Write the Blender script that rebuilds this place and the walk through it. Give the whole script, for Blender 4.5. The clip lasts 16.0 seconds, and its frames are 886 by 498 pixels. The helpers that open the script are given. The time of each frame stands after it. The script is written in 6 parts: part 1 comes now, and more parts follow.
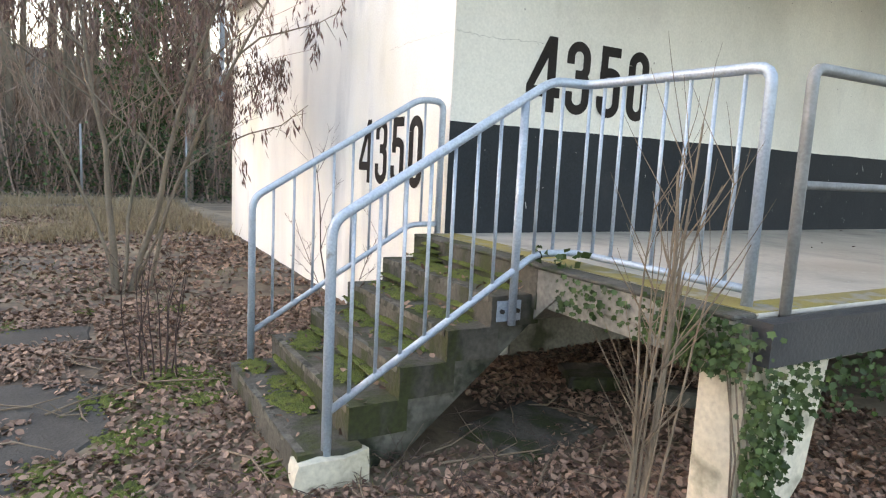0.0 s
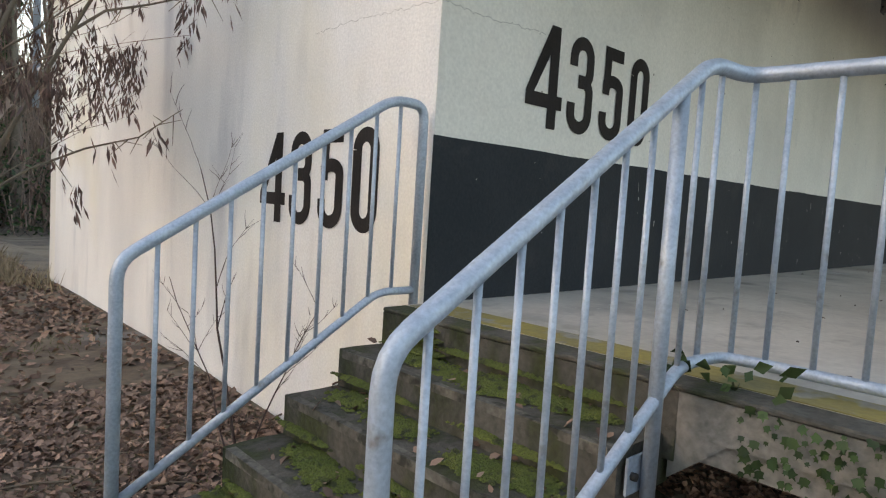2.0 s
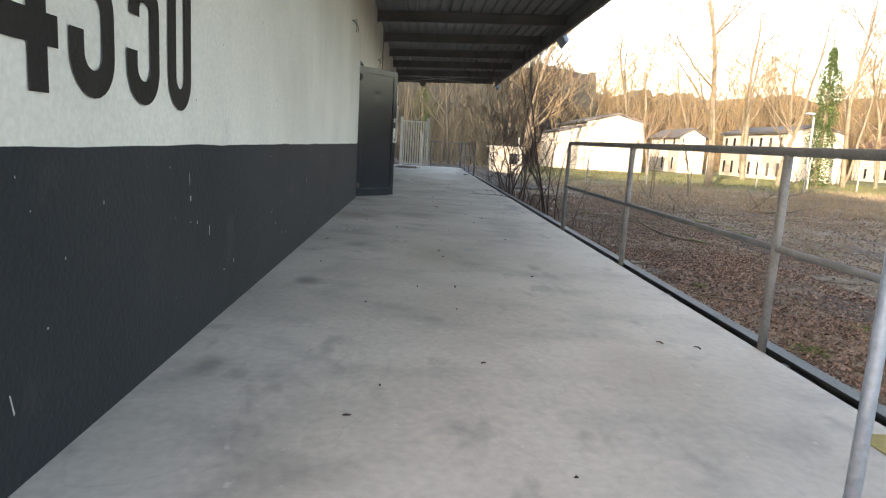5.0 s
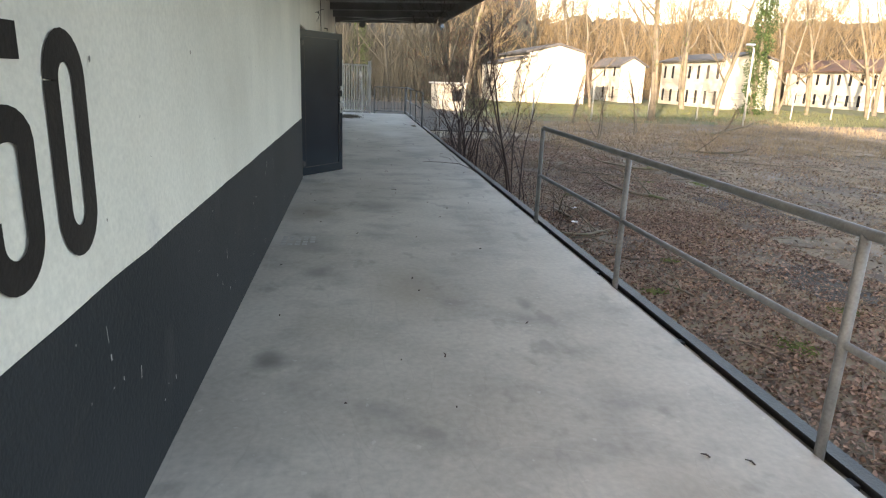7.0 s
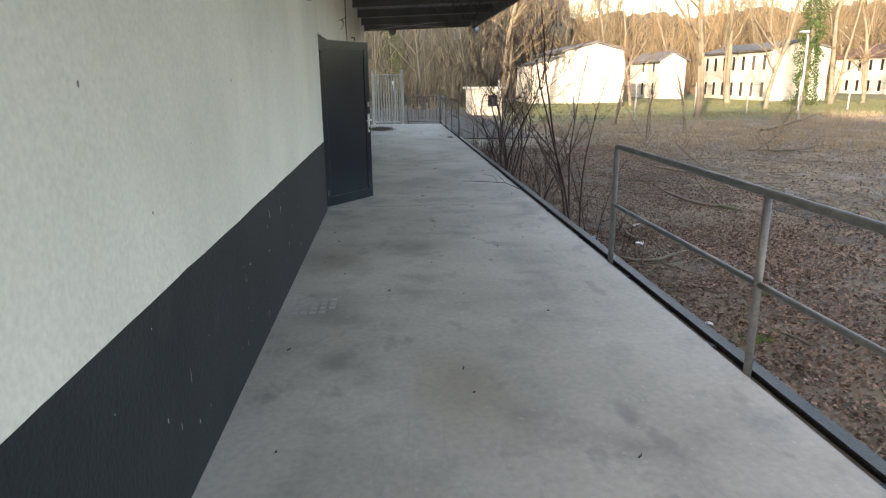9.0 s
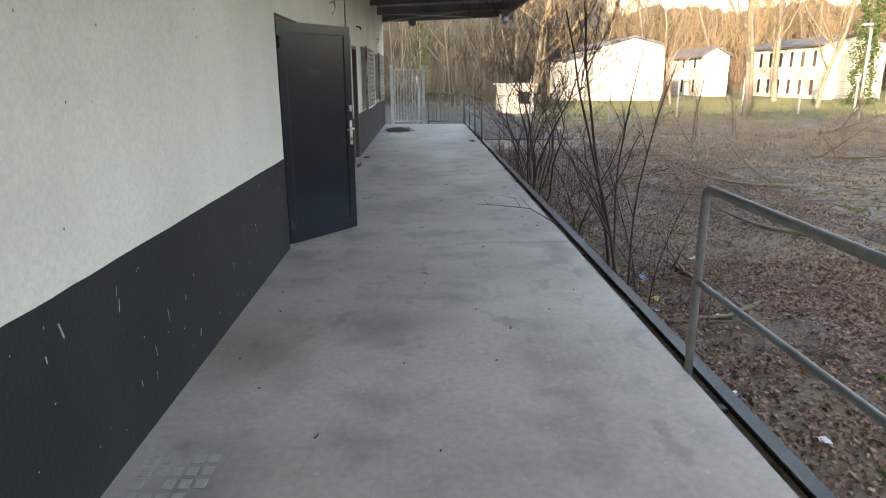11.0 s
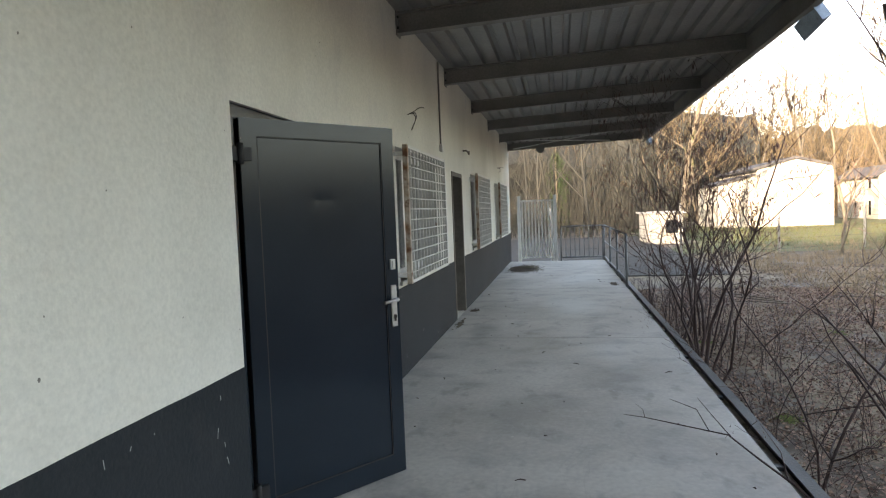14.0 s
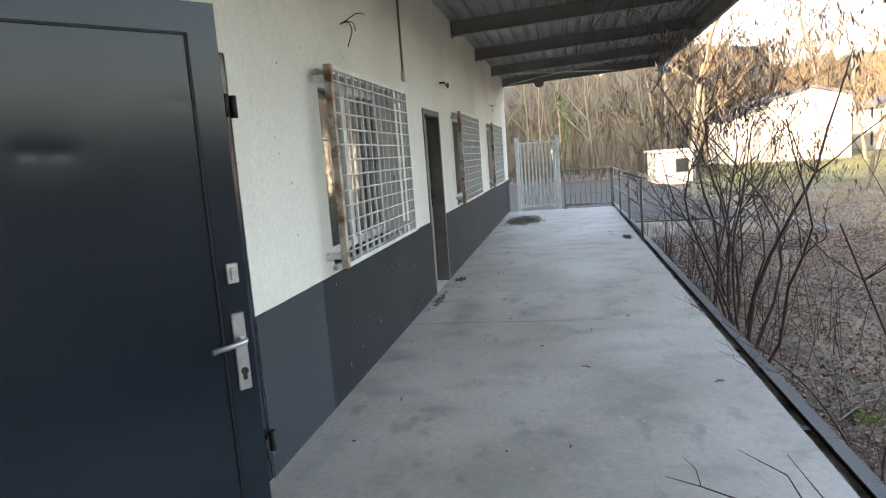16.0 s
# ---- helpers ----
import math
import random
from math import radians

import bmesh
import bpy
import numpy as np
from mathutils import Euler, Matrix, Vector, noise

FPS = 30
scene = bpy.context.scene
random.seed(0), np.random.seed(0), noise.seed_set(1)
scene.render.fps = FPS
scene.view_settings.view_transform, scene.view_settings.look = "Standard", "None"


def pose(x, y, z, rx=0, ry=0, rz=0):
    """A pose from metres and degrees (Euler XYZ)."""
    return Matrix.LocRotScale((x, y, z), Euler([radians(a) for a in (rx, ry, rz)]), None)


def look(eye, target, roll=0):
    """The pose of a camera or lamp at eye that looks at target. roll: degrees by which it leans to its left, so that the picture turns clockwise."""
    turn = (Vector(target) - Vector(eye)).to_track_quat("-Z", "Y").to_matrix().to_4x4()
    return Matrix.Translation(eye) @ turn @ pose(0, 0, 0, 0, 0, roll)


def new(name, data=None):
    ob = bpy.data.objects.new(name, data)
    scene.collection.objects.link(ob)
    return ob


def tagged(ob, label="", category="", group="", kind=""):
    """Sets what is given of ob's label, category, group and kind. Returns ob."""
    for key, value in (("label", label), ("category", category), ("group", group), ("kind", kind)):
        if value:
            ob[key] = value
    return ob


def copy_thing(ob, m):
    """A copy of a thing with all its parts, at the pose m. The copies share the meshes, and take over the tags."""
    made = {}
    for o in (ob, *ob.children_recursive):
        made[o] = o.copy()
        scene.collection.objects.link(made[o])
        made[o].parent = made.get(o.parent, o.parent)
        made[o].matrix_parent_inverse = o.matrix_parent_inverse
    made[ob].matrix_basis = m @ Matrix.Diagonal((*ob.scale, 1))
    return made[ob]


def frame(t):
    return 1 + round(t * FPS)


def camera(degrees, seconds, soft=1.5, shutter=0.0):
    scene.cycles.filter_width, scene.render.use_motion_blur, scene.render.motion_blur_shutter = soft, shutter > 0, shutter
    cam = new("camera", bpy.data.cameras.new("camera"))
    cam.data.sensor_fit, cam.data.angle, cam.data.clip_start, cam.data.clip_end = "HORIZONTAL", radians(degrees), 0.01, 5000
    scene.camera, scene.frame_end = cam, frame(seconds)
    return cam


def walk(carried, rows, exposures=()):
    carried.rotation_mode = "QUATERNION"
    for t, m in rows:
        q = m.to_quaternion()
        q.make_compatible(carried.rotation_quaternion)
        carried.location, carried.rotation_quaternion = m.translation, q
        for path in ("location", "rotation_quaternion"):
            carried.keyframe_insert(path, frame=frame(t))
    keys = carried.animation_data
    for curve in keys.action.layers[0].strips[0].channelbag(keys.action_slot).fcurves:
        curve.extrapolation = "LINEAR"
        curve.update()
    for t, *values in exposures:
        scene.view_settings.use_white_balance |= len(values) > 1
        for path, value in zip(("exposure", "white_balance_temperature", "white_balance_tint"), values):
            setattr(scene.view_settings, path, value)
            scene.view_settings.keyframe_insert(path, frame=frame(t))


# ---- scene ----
cam = camera(69.3, 16.0, soft=1.2)
METRES, EYE, TILT, LEAN, TURN = 13.6, 1.5, 0.0, 0.0, -29.9
PATH = [
    (0, (-0.081, -0.058, 1.507), (0.905, 1.662, 1.247), 2.9),
    (0.5, (0.001, 0.368, 1.544), (1.015, 2.085, 1.4), 3.9),
    (1, (0.138, 0.854, 1.531), (1.303, 2.478, 1.452), 2.1),
    (1.5, (0.154, 1.312, 1.525), (1.289, 2.956, 1.44), 2.0),
    (2, (0.185, 1.745, 1.511), (1.56, 3.19, 1.362), 3.6),
    (2.5, (0.277, 2.176, 1.601), (1.696, 3.582, 1.703), 3.1),
    (3, (0.389, 2.604, 1.649), (2.119, 3.581, 1.876), 2.4),
    (3.5, (0.657, 2.832, 1.598), (2.56, 3.388, 1.857), 0.9),
    (4, (1.128, 3.039, 1.717), (3.061, 3.545, 1.812), 1.0),
    (4.5, (1.378, 3.164, 1.798), (3.295, 3.691, 1.581), 1.0),
    (5, (1.542, 3.137, 1.895), (3.514, 3.045, 1.573), 3.4),
    (7.5, (2.589, 3.373, 2.514), (4.481, 3.045, 1.954), 2.0),
    (8, (2.861, 3.37, 2.504), (4.73, 2.934, 1.94), 1.8),
    (8.5, (3.267, 3.342, 2.527), (5.196, 3.178, 2.026), -0.8),
    (10.8, (5.515, 2.885, 2.53), (7.438, 2.737, 2.001), 0.1),
    (11, (5.761, 2.835, 2.538), (7.691, 2.776, 2.017), -0.3),
    (11.5, (6.196, 2.787, 2.551), (8.116, 2.845, 1.994), 1.1),
    (12, (6.762, 2.752, 2.526), (8.68, 2.673, 1.963), 2.1),
    (12.5, (7.271, 2.671, 2.538), (9.233, 2.796, 2.17), 0.5),
    (13, (7.824, 2.666, 2.572), (9.813, 2.74, 2.374), 1.3),
    (13.5, (8.288, 2.589, 2.529), (10.284, 2.721, 2.511), -1.6),
    (14, (8.809, 2.599, 2.52), (10.772, 2.964, 2.405), -2.2),
    (14.5, (9.218, 2.604, 2.54), (11.191, 2.78, 2.266), -1.9),
    (15, (9.752, 2.561, 2.526), (11.716, 2.816, 2.247), -3.9),
    (15.5, (10.213, 2.579, 2.505), (12.147, 3.002, 2.219), -4.5),
    (16, (10.644, 2.573, 2.523), (12.586, 2.96, 2.243), -4.3),
]
walk(cam, [(t, look(eye, target, roll)) for t, eye, target, roll in PATH], [(0, 3.2, 8150, 21), (1, 2.8, 8150, 21), (1.5, 2.54, 8150, 20), (2.5, 2.3, 8100, 20), (3.5, 2.1, 7800, 19), (4, 2.4, 7800, 21), (5, 2.75, 8100, 21), (7.5, 2.76, 7950, 20), (11, 2.95, 8000, 22), (12.5, 3.2, 8000, 23), (14, 3.0, 8000, 22), (15, 3.25, 7900, 23), (16, 3.42, 7700, 23)])

# ---- light ----
SUN_EL, SUN_AZ = 11.0, (-0.88, 0.47)
world = bpy.data.worlds.new("world")
scene.world = world
world.use_nodes = True
wn = world.node_tree.nodes
sky = wn.new("ShaderNodeTexSky")
sky.sky_type, sky.sun_disc = "NISHITA", False
sky.sun_elevation, sky.sun_rotation = radians(SUN_EL), math.atan2(SUN_AZ[0], SUN_AZ[1])
sky.air_density, sky.dust_density, sky.ozone_density = 1.0, 0.9, 1.0
world.node_tree.links.new(sky.outputs[0], wn["Background"].inputs[0])
wn["Background"].inputs[1].default_value = 0.15
sun = new("sun", bpy.data.lights.new("sun", "SUN"))
sun.data.energy, sun.data.angle, sun.data.color = 2.6, radians(0.6), (1.0, 0.90, 0.76)
sun.matrix_world = look((-60, 40, 40), Vector((-60, 40, 40)) - Vector((SUN_AZ[0], SUN_AZ[1], math.tan(radians(SUN_EL)))))

# ---- materials ----
def material(name, c1, c2, scale=3.0, rough=0.8, metal=0.0, bump=0.15, fine=40.0, stretch=(1, 1, 1), spots=None, spot_scale=2.0,
             spot_cut=0.6, vary=0.0, coords="Position", fine_amount=0.25, spec=0.5, spot_soft=0.1):
    """Two tones in broad patches, fine grain over them, an optional third tone in blotches, and relief from the grain."""
    m = bpy.data.materials.new(name)
    m.use_nodes = True
    t, n, link = m.node_tree, m.node_tree.nodes, m.node_tree.links.new
    b = n["Principled BSDF"]
    if coords == "Position":
        src = n.new("ShaderNodeNewGeometry").outputs["Position"]
    else:
        src = n.new("ShaderNodeTexCoord").outputs["Object"]
    mp = n.new("ShaderNodeMapping")
    mp.inputs["Scale"].default_value = stretch
    link(src, mp.inputs["Vector"])

    def noise_at(s, detail=5.0, vec=mp.outputs[0]):
        q = n.new("ShaderNodeTexNoise")
        q.inputs["Scale"].default_value, q.inputs["Detail"].default_value = s, detail
        link(vec, q.inputs["Vector"])
        return q.outputs[0]

    def ramp(fac, lo, hi):
        r = n.new("ShaderNodeMapRange")
        r.inputs[1].default_value, r.inputs[2].default_value = lo, hi
        link(fac, r.inputs[0])
        return r.outputs[0]

    def mixed(fac, a, c, kind="MIX"):
        x = n.new("ShaderNodeMix")
        x.data_type, x.blend_type = "RGBA", kind
        for sock, v in ((x.inputs[0], fac), (x.inputs[6], a), (x.inputs[7], c)):
            if isinstance(v, (tuple, float, int)):
                sock.default_value = (*v, 1) if isinstance(v, tuple) else v
            else:
                link(v, sock)
        return x.outputs[2]

    broad = ramp(noise_at(scale), 0.32, 0.68)
    col = mixed(broad, c1, c2)
    if spots:
        col = mixed(ramp(noise_at(spot_scale, 7.0), spot_cut, spot_cut + spot_soft), col, spots)
    if vary:
        rnd = n.new("ShaderNodeNewGeometry").outputs["Random Per Island"]
        col = mixed(vary, col, mixed(rnd, tuple(0.35 * v for v in c1), tuple(min(1, 1.7 * v) for v in c2)))
    grain = noise_at(fine, 6.0, src)
    g = ramp(grain, 0.25, 0.75)
    dark = mixed(g, (1 - fine_amount,) * 3, (1 + fine_amount * 0.4,) * 3)
    col = mixed(1.0, col, dark, "MULTIPLY")
    link(col, b.inputs["Base Color"])
    r = n.new("ShaderNodeMapRange")
    r.inputs[3].default_value, r.inputs[4].default_value = max(0.02, rough - 0.12), min(1, rough + 0.1)
    link(grain, r.inputs[0])
    link(r.outputs[0], b.inputs["Roughness"])
    b.inputs["Metallic"].default_value = metal
    b.inputs["Specular IOR Level"].default_value = spec
    if bump:
        bp = n.new("ShaderNodeBump")
        bp.inputs["Strength"].default_value, bp.inputs["Distance"].default_value = bump, 0.01
        link(grain, bp.inputs["Height"])
        link(bp.outputs[0], b.inputs["Normal"])
    return m


def overlay(m, colour, scale, cut, soft, amount=1.0, stretch=(1, 1, 1), line=0.0, warp=0.0, detail=4.0):
    """Lays one more tone over a material: in blotches above a cut, or (line > 0) along thin wavering tide marks."""
    t, n, link = m.node_tree, m.node_tree.nodes, m.node_tree.links.new
    sock = n["Principled BSDF"].inputs["Base Color"]
    old = sock.links[0].from_socket
    mp = n.new("ShaderNodeMapping")
    mp.inputs["Scale"].default_value = stretch
    link(n.new("ShaderNodeNewGeometry").outputs["Position"], mp.inputs["Vector"])
    q = n.new("ShaderNodeTexNoise")
    q.inputs["Scale"].default_value, q.inputs["Detail"].default_value, q.inputs["Distortion"].default_value = scale, detail, warp
    link(mp.outputs[0], q.inputs["Vector"])
    fac = q.outputs[0]
    if line:
        d = n.new("ShaderNodeMath")
        d.operation = "SUBTRACT"
        d.inputs[1].default_value = cut
        link(fac, d.inputs[0])
        e = n.new("ShaderNodeMath")
        e.operation = "ABSOLUTE"
        link(d.outputs[0], e.inputs[0])
        fac = e.outputs[0]
    r = n.new("ShaderNodeMapRange")
    a, b = (line, 0.0) if line else (cut, cut + soft)
    r.inputs[1].default_value, r.inputs[2].default_value, r.inputs[4].default_value = a, b, amount
    link(fac, r.inputs[0])
    x = n.new("ShaderNodeMix")
    x.data_type = "RGBA"
    link(r.outputs[0], x.inputs[0])
    link(old, x.inputs[6])
    x.inputs[7].default_value = (*colour, 1)
    link(x.outputs[2], sock)


PLASTER = material("white_plaster", (0.79, 0.765, 0.69), (0.66, 0.64, 0.575), 0.9, 0.85, bump=0.32, fine=55, stretch=(1, 1, 0.45), spots=(0.62, 0.60, 0.56), spot_scale=2.2, spot_cut=0.61, fine_amount=0.13)
GABLE = material("weathered_gable_plaster", (0.87, 0.86, 0.82), (0.73, 0.725, 0.70), 1.5, 0.88, bump=0.35, fine=70, stretch=(1, 1, 0.28), spots=(0.58, 0.585, 0.585), spot_scale=2.4, spot_soft=0.2, spot_cut=0.55, fine_amount=0.16)
BAND = material("dark_wall_paint", (0.018, 0.023, 0.028), (0.027, 0.032, 0.037), 1.2, 0.75, bump=0.4, fine=60, spec=0.2, fine_amount=0.3, spots=(0.034, 0.037, 0.041), spot_scale=3.0, spot_cut=0.64)
BAND_NEW = material("bluish_wall_paint", (0.040, 0.051, 0.062), (0.050, 0.061, 0.072), 1.5, 0.75, bump=0.4, fine=60, spec=0.2)
BLACK = material("number_paint", (0.018, 0.015, 0.014), (0.032, 0.027, 0.025), 3.0, 0.8, bump=0.3, fine=60, spec=0.2, fine_amount=0.35)
SCREED = material("grey_screed", (0.395, 0.365, 0.322), (0.53, 0.495, 0.445), 1.3, 0.60, bump=0.10, fine=26, spots=(0.27, 0.255, 0.235), spot_scale=3.0, spot_cut=0.50, spot_soft=0.30, fine_amount=0.17, stretch=(0.9, 0.7, 1))
overlay(SCREED, (0.20, 0.185, 0.165), 5.5, 0.60, 0.10, 0.45, (0.7, 1.0, 1), detail=6)
overlay(SCREED, (0.235, 0.19, 0.14), 0.55, 0.60, 0.14, 0.5, detail=5)
overlay(SCREED, (0.66, 0.64, 0.60), 0.75, 0.50, 0.1, 0.09, line=0.007, warp=0.9, detail=3)
overlay(SCREED, (0.20, 0.19, 0.175), 1.7, 0.46, 0.1, 0.14, (0.35, 1, 1), line=0.010, warp=1.4, detail=4)
overlay(SCREED, (0.64, 0.62, 0.59), 16.0, 0.68, 0.05, 0.35, detail=3)
overlay(PLASTER, (0.43, 0.41, 0.36), 0.55, 0.52, 0.18, 0.45, (1, 1, 0.7), detail=7)
overlay(GABLE, (0.70, 0.64, 0.44), 0.7, 0.55, 0.15, 0.40, (1, 1, 0.6), detail=6)
overlay(GABLE, (0.40, 0.38, 0.33), 2.6, 0.64, 0.12, 0.35, (1, 1, 0.35), detail=7)
overlay(PLASTER, (0.36, 0.33, 0.28), 3.2, 0.66, 0.10, 0.28, (1, 1, 0.4), detail=6)
CONCRETE = material("weathered_concrete", (0.30, 0.285, 0.25), (0.17, 0.16, 0.135), 2.5, 0.92, bump=0.7, fine=35, spots=(0.07, 0.075, 0.045), spot_scale=3.0, spot_cut=0.56, fine_amount=0.4)
OLDPAINT = material("peeling_white_paint", (0.66, 0.62, 0.52), (0.48, 0.43, 0.31), 2.0, 0.85, bump=0.5, fine=40, spots=(0.26, 0.25, 0.19), spot_scale=4.0, spot_cut=0.6)
STEPSTONE = material("mossy_step_concrete", (0.105, 0.098, 0.080), (0.036, 0.035, 0.028), 5.0, 0.95, bump=0.9, fine=40, stretch=(1, 1, 0.45), spots=(0.038, 0.046, 0.014), spot_scale=5.0, spot_soft=0.12, spot_cut=0.49, fine_amount=0.45)
YELLOW = material("worn_yellow_paint", (0.30, 0.235, 0.055), (0.20, 0.172, 0.075), 3.0, 0.8, bump=0.3, fine=40, spots=(0.25, 0.24, 0.20), spot_scale=7.0, spot_cut=0.53)
GALV = material("galvanised_steel", (0.43, 0.51, 0.59), (0.34, 0.41, 0.49), 14.0, 0.5, 0.3, bump=0.08, fine=90, spots=(0.22, 0.21, 0.19), spot_scale=9.0, spot_cut=0.66)
GREYPAINT = material("grey_rail_paint", (0.26, 0.275, 0.28), (0.19, 0.20, 0.205), 9.0, 0.6, 0.2, bump=0.1, fine=80, spots=(0.17, 0.11, 0.07), spot_scale=16.0, spot_cut=0.68)
WHITESTEEL = material("white_steel", (0.78, 0.77, 0.74), (0.64, 0.63, 0.60), 6.0, 0.55, 0.1, bump=0.1, fine=80, spots=(0.25, 0.12, 0.05), spot_scale=9.0, spot_cut=0.68)
RUST = material("rusty_steel", (0.62, 0.56, 0.48), (0.22, 0.09, 0.03), 9.0, 0.75, 0.1, bump=0.4, fine=60, spots=(0.14, 0.05, 0.02), spot_scale=12.0, spot_cut=0.56)
CHANNEL = material("dark_steel_edge", (0.035, 0.040, 0.047), (0.060, 0.064, 0.068), 4.0, 0.55, 0.3, bump=0.3, fine=60)
CANOPYSTEEL = material("canopy_beam_paint", (0.28, 0.265, 0.245), (0.205, 0.195, 0.178), 2.0, 0.6, 0.15, bump=0.15, fine=50)
SHEET = material("canopy_sheet", (0.37, 0.365, 0.35), (0.27, 0.265, 0.255), 1.2, 0.5, 0.25, bump=0.08, fine=30)
DOORPAINT = material("anthracite_door", (0.010, 0.0165, 0.025), (0.013, 0.021, 0.031), 2.0, 0.20, 0.0, bump=0.0, fine=90, fine_amount=0.08, spec=0.34)
GASKET = material("black_gasket", (0.008, 0.008, 0.009), (0.012, 0.012, 0.012), 5.0, 0.6)
CHROME = material("satin_aluminium", (0.62, 0.62, 0.62), (0.55, 0.55, 0.55), 20.0, 0.35, 0.9, bump=0.05)
DARKIRON = material("dark_iron", (0.03, 0.03, 0.03), (0.06, 0.055, 0.05), 20.0, 0.6, 0.5)
PVC = material("white_window_frame", (0.72, 0.72, 0.70), (0.6, 0.6, 0.58), 5.0, 0.45, bump=0.05)
BLIND = material("grey_blind", (0.20, 0.20, 0.195), (0.15, 0.15, 0.145), 6.0, 0.7, stretch=(1, 1, 4))
GREYDOOR = material("grey_inner_door", (0.30, 0.305, 0.305), (0.26, 0.265, 0.265), 2.0, 0.5, bump=0.05)
INSIDE = material("dim_room_wall", (0.40, 0.38, 0.35), (0.32, 0.30, 0.27), 1.0, 0.9)
SOIL = material("forest_soil", (0.150, 0.112, 0.078), (0.092, 0.068, 0.048), 1.5, 0.95, bump=1.0, fine=18, spots=(0.075, 0.085, 0.030), spot_scale=1.3, spot_cut=0.60, fine_amount=0.5)
overlay(SOIL, (0.190, 0.178, 0.162), 0.55, 0.58, 0.08, 0.75, (0.6, 1.3, 1), detail=6)
overlay(SOIL, (0.225, 0.172, 0.108), 0.30, 0.47, 0.12, 0.7, (0.6, 1.6, 1), detail=6)
overlay(SOIL, (0.24, 0.20, 0.14), 1.4, 0.55, 0.10, 0.55, (0.5, 1.6, 1), detail=7)
overlay(SOIL, (0.050, 0.030, 0.022), 2.6, 0.53, 0.12, 0.7, detail=6)
GRASS = material("short_grass", (0.10, 0.125, 0.035), (0.13, 0.12, 0.05), 0.6, 0.95, bump=1.0, fine=12, spots=(0.16, 0.12, 0.06), spot_scale=0.8, spot_cut=0.58, fine_amount=0.5)
ASPHALT = material("old_asphalt", (0.075, 0.070, 0.063), (0.100, 0.094, 0.084), 3.0, 0.95, bump=0.6, fine=60, spec=0.1)
LEAF = material("dead_leaves", (0.165, 0.082, 0.056), (0.255, 0.165, 0.118), 6.0, 0.8, bump=0.2, vary=0.75, fine=60)
LEAFFIELD = material("grey_dead_leaves", (0.155, 0.098, 0.068), (0.260, 0.185, 0.132), 6.0, 0.85, bump=0.2, vary=0.65, fine=60)
STRAW = material("dry_grass", (0.330, 0.255, 0.155), (0.235, 0.178, 0.108), 3.0, 0.85, vary=0.5, bump=0)
MOSS = material("green_moss", (0.075, 0.105, 0.015), (0.130, 0.150, 0.025), 9.0, 1.0, bump=1.0, fine=120, spots=(0.045, 0.05, 0.015), spot_scale=20, spot_cut=0.55, fine_amount=0.5)
IVY = material("ivy_leaf", (0.024, 0.050, 0.014), (0.050, 0.085, 0.024), 8.0, 0.6, spec=0.3, bump=0.1, vary=0.6, fine=30)
BARK = material("grey_brown_bark", (0.215, 0.175, 0.130), (0.140, 0.112, 0.082), 8.0, 0.9, bump=0.7, fine=50, stretch=(1, 1, 0.3), spots=(0.11, 0.11, 0.07), spot_scale=6, spot_cut=0.6)
BARKTAN = material("tan_sapling_bark", (0.220, 0.165, 0.115), (0.150, 0.110, 0.075), 8.0, 0.85, bump=0.4, fine=60)
BARKRED = material("dark_red_bark", (0.075, 0.042, 0.036), (0.050, 0.032, 0.028), 12.0, 0.75, bump=0.4, fine=60)
BARKPALE = material("sunlit_pale_bark", (0.21, 0.175, 0.125), (0.14, 0.115, 0.082), 3.0, 0.9, bump=0.5, fine=20, spots=(0.10, 0.11, 0.04), spot_scale=2, spot_cut=0.58)
TWIG = material("brown_twigs", (0.195, 0.130, 0.100), (0.270, 0.185, 0.138), 1.5, 0.9, bump=0, vary=0.4)
TWIGGOLD = material("golden_twigs", (0.155, 0.112, 0.062), (0.225, 0.165, 0.090), 0.3, 0.9, bump=0, vary=0.4)
POD = material("dry_seed_pods", (0.100, 0.060, 0.050), (0.165, 0.100, 0.080), 8.0, 0.75, bump=0.2, vary=0.5)
WOODLAND = material("far_woodland", (0.088, 0.072, 0.044), (0.046, 0.043, 0.028), 0.10, 0.95, bump=0.0, fine=1.6, stretch=(1, 1, 0.25), fine_amount=0.7, spots=(0.050, 0.060, 0.024), spot_scale=0.06, spot_cut=0.60)
# Olive bark and twigs darkened in colour, to subdue the sun past the road.
BARKDIM = material("dimmed_olive_bark", (0.056, 0.057, 0.047), (0.036, 0.037, 0.031), 4.0, 0.9, bump=0.4, fine=30, stretch=(1, 1, 0.3))
TWIGDIM = material("dimmed_olive_twigs", (0.042, 0.044, 0.035), (0.062, 0.060, 0.046), 1.5, 0.9, bump=0, vary=0.4)
# Darker copy of the far woodland, with its shade mixed into the colour.
WOODSHADED = material("shaded_woodland", (0.052, 0.052, 0.038), (0.032, 0.034, 0.026), 0.12, 0.95, bump=0.0, fine=2.2, stretch=(1, 1, 0.2), fine_amount=0.7)
HOUSEWALL = material("cream_render", (0.66, 0.61, 0.50), (0.58, 0.53, 0.43), 0.5, 0.9, bump=0.2, fine=8)
ROOFRED = material("brown_roof_tiles", (0.160, 0.085, 0.055), (0.110, 0.070, 0.052), 0.8, 0.9, bump=0.6, fine=6)
ROOFGREY = material("grey_roof_tiles", (0.11, 0.105, 0.10), (0.08, 0.078, 0.075), 0.8, 0.9, bump=0.6, fine=6)
DARKGLASS = material("dark_window_glass", (0.020, 0.022, 0.024), (0.03, 0.032, 0.034), 1.0, 0.12, bump=0)
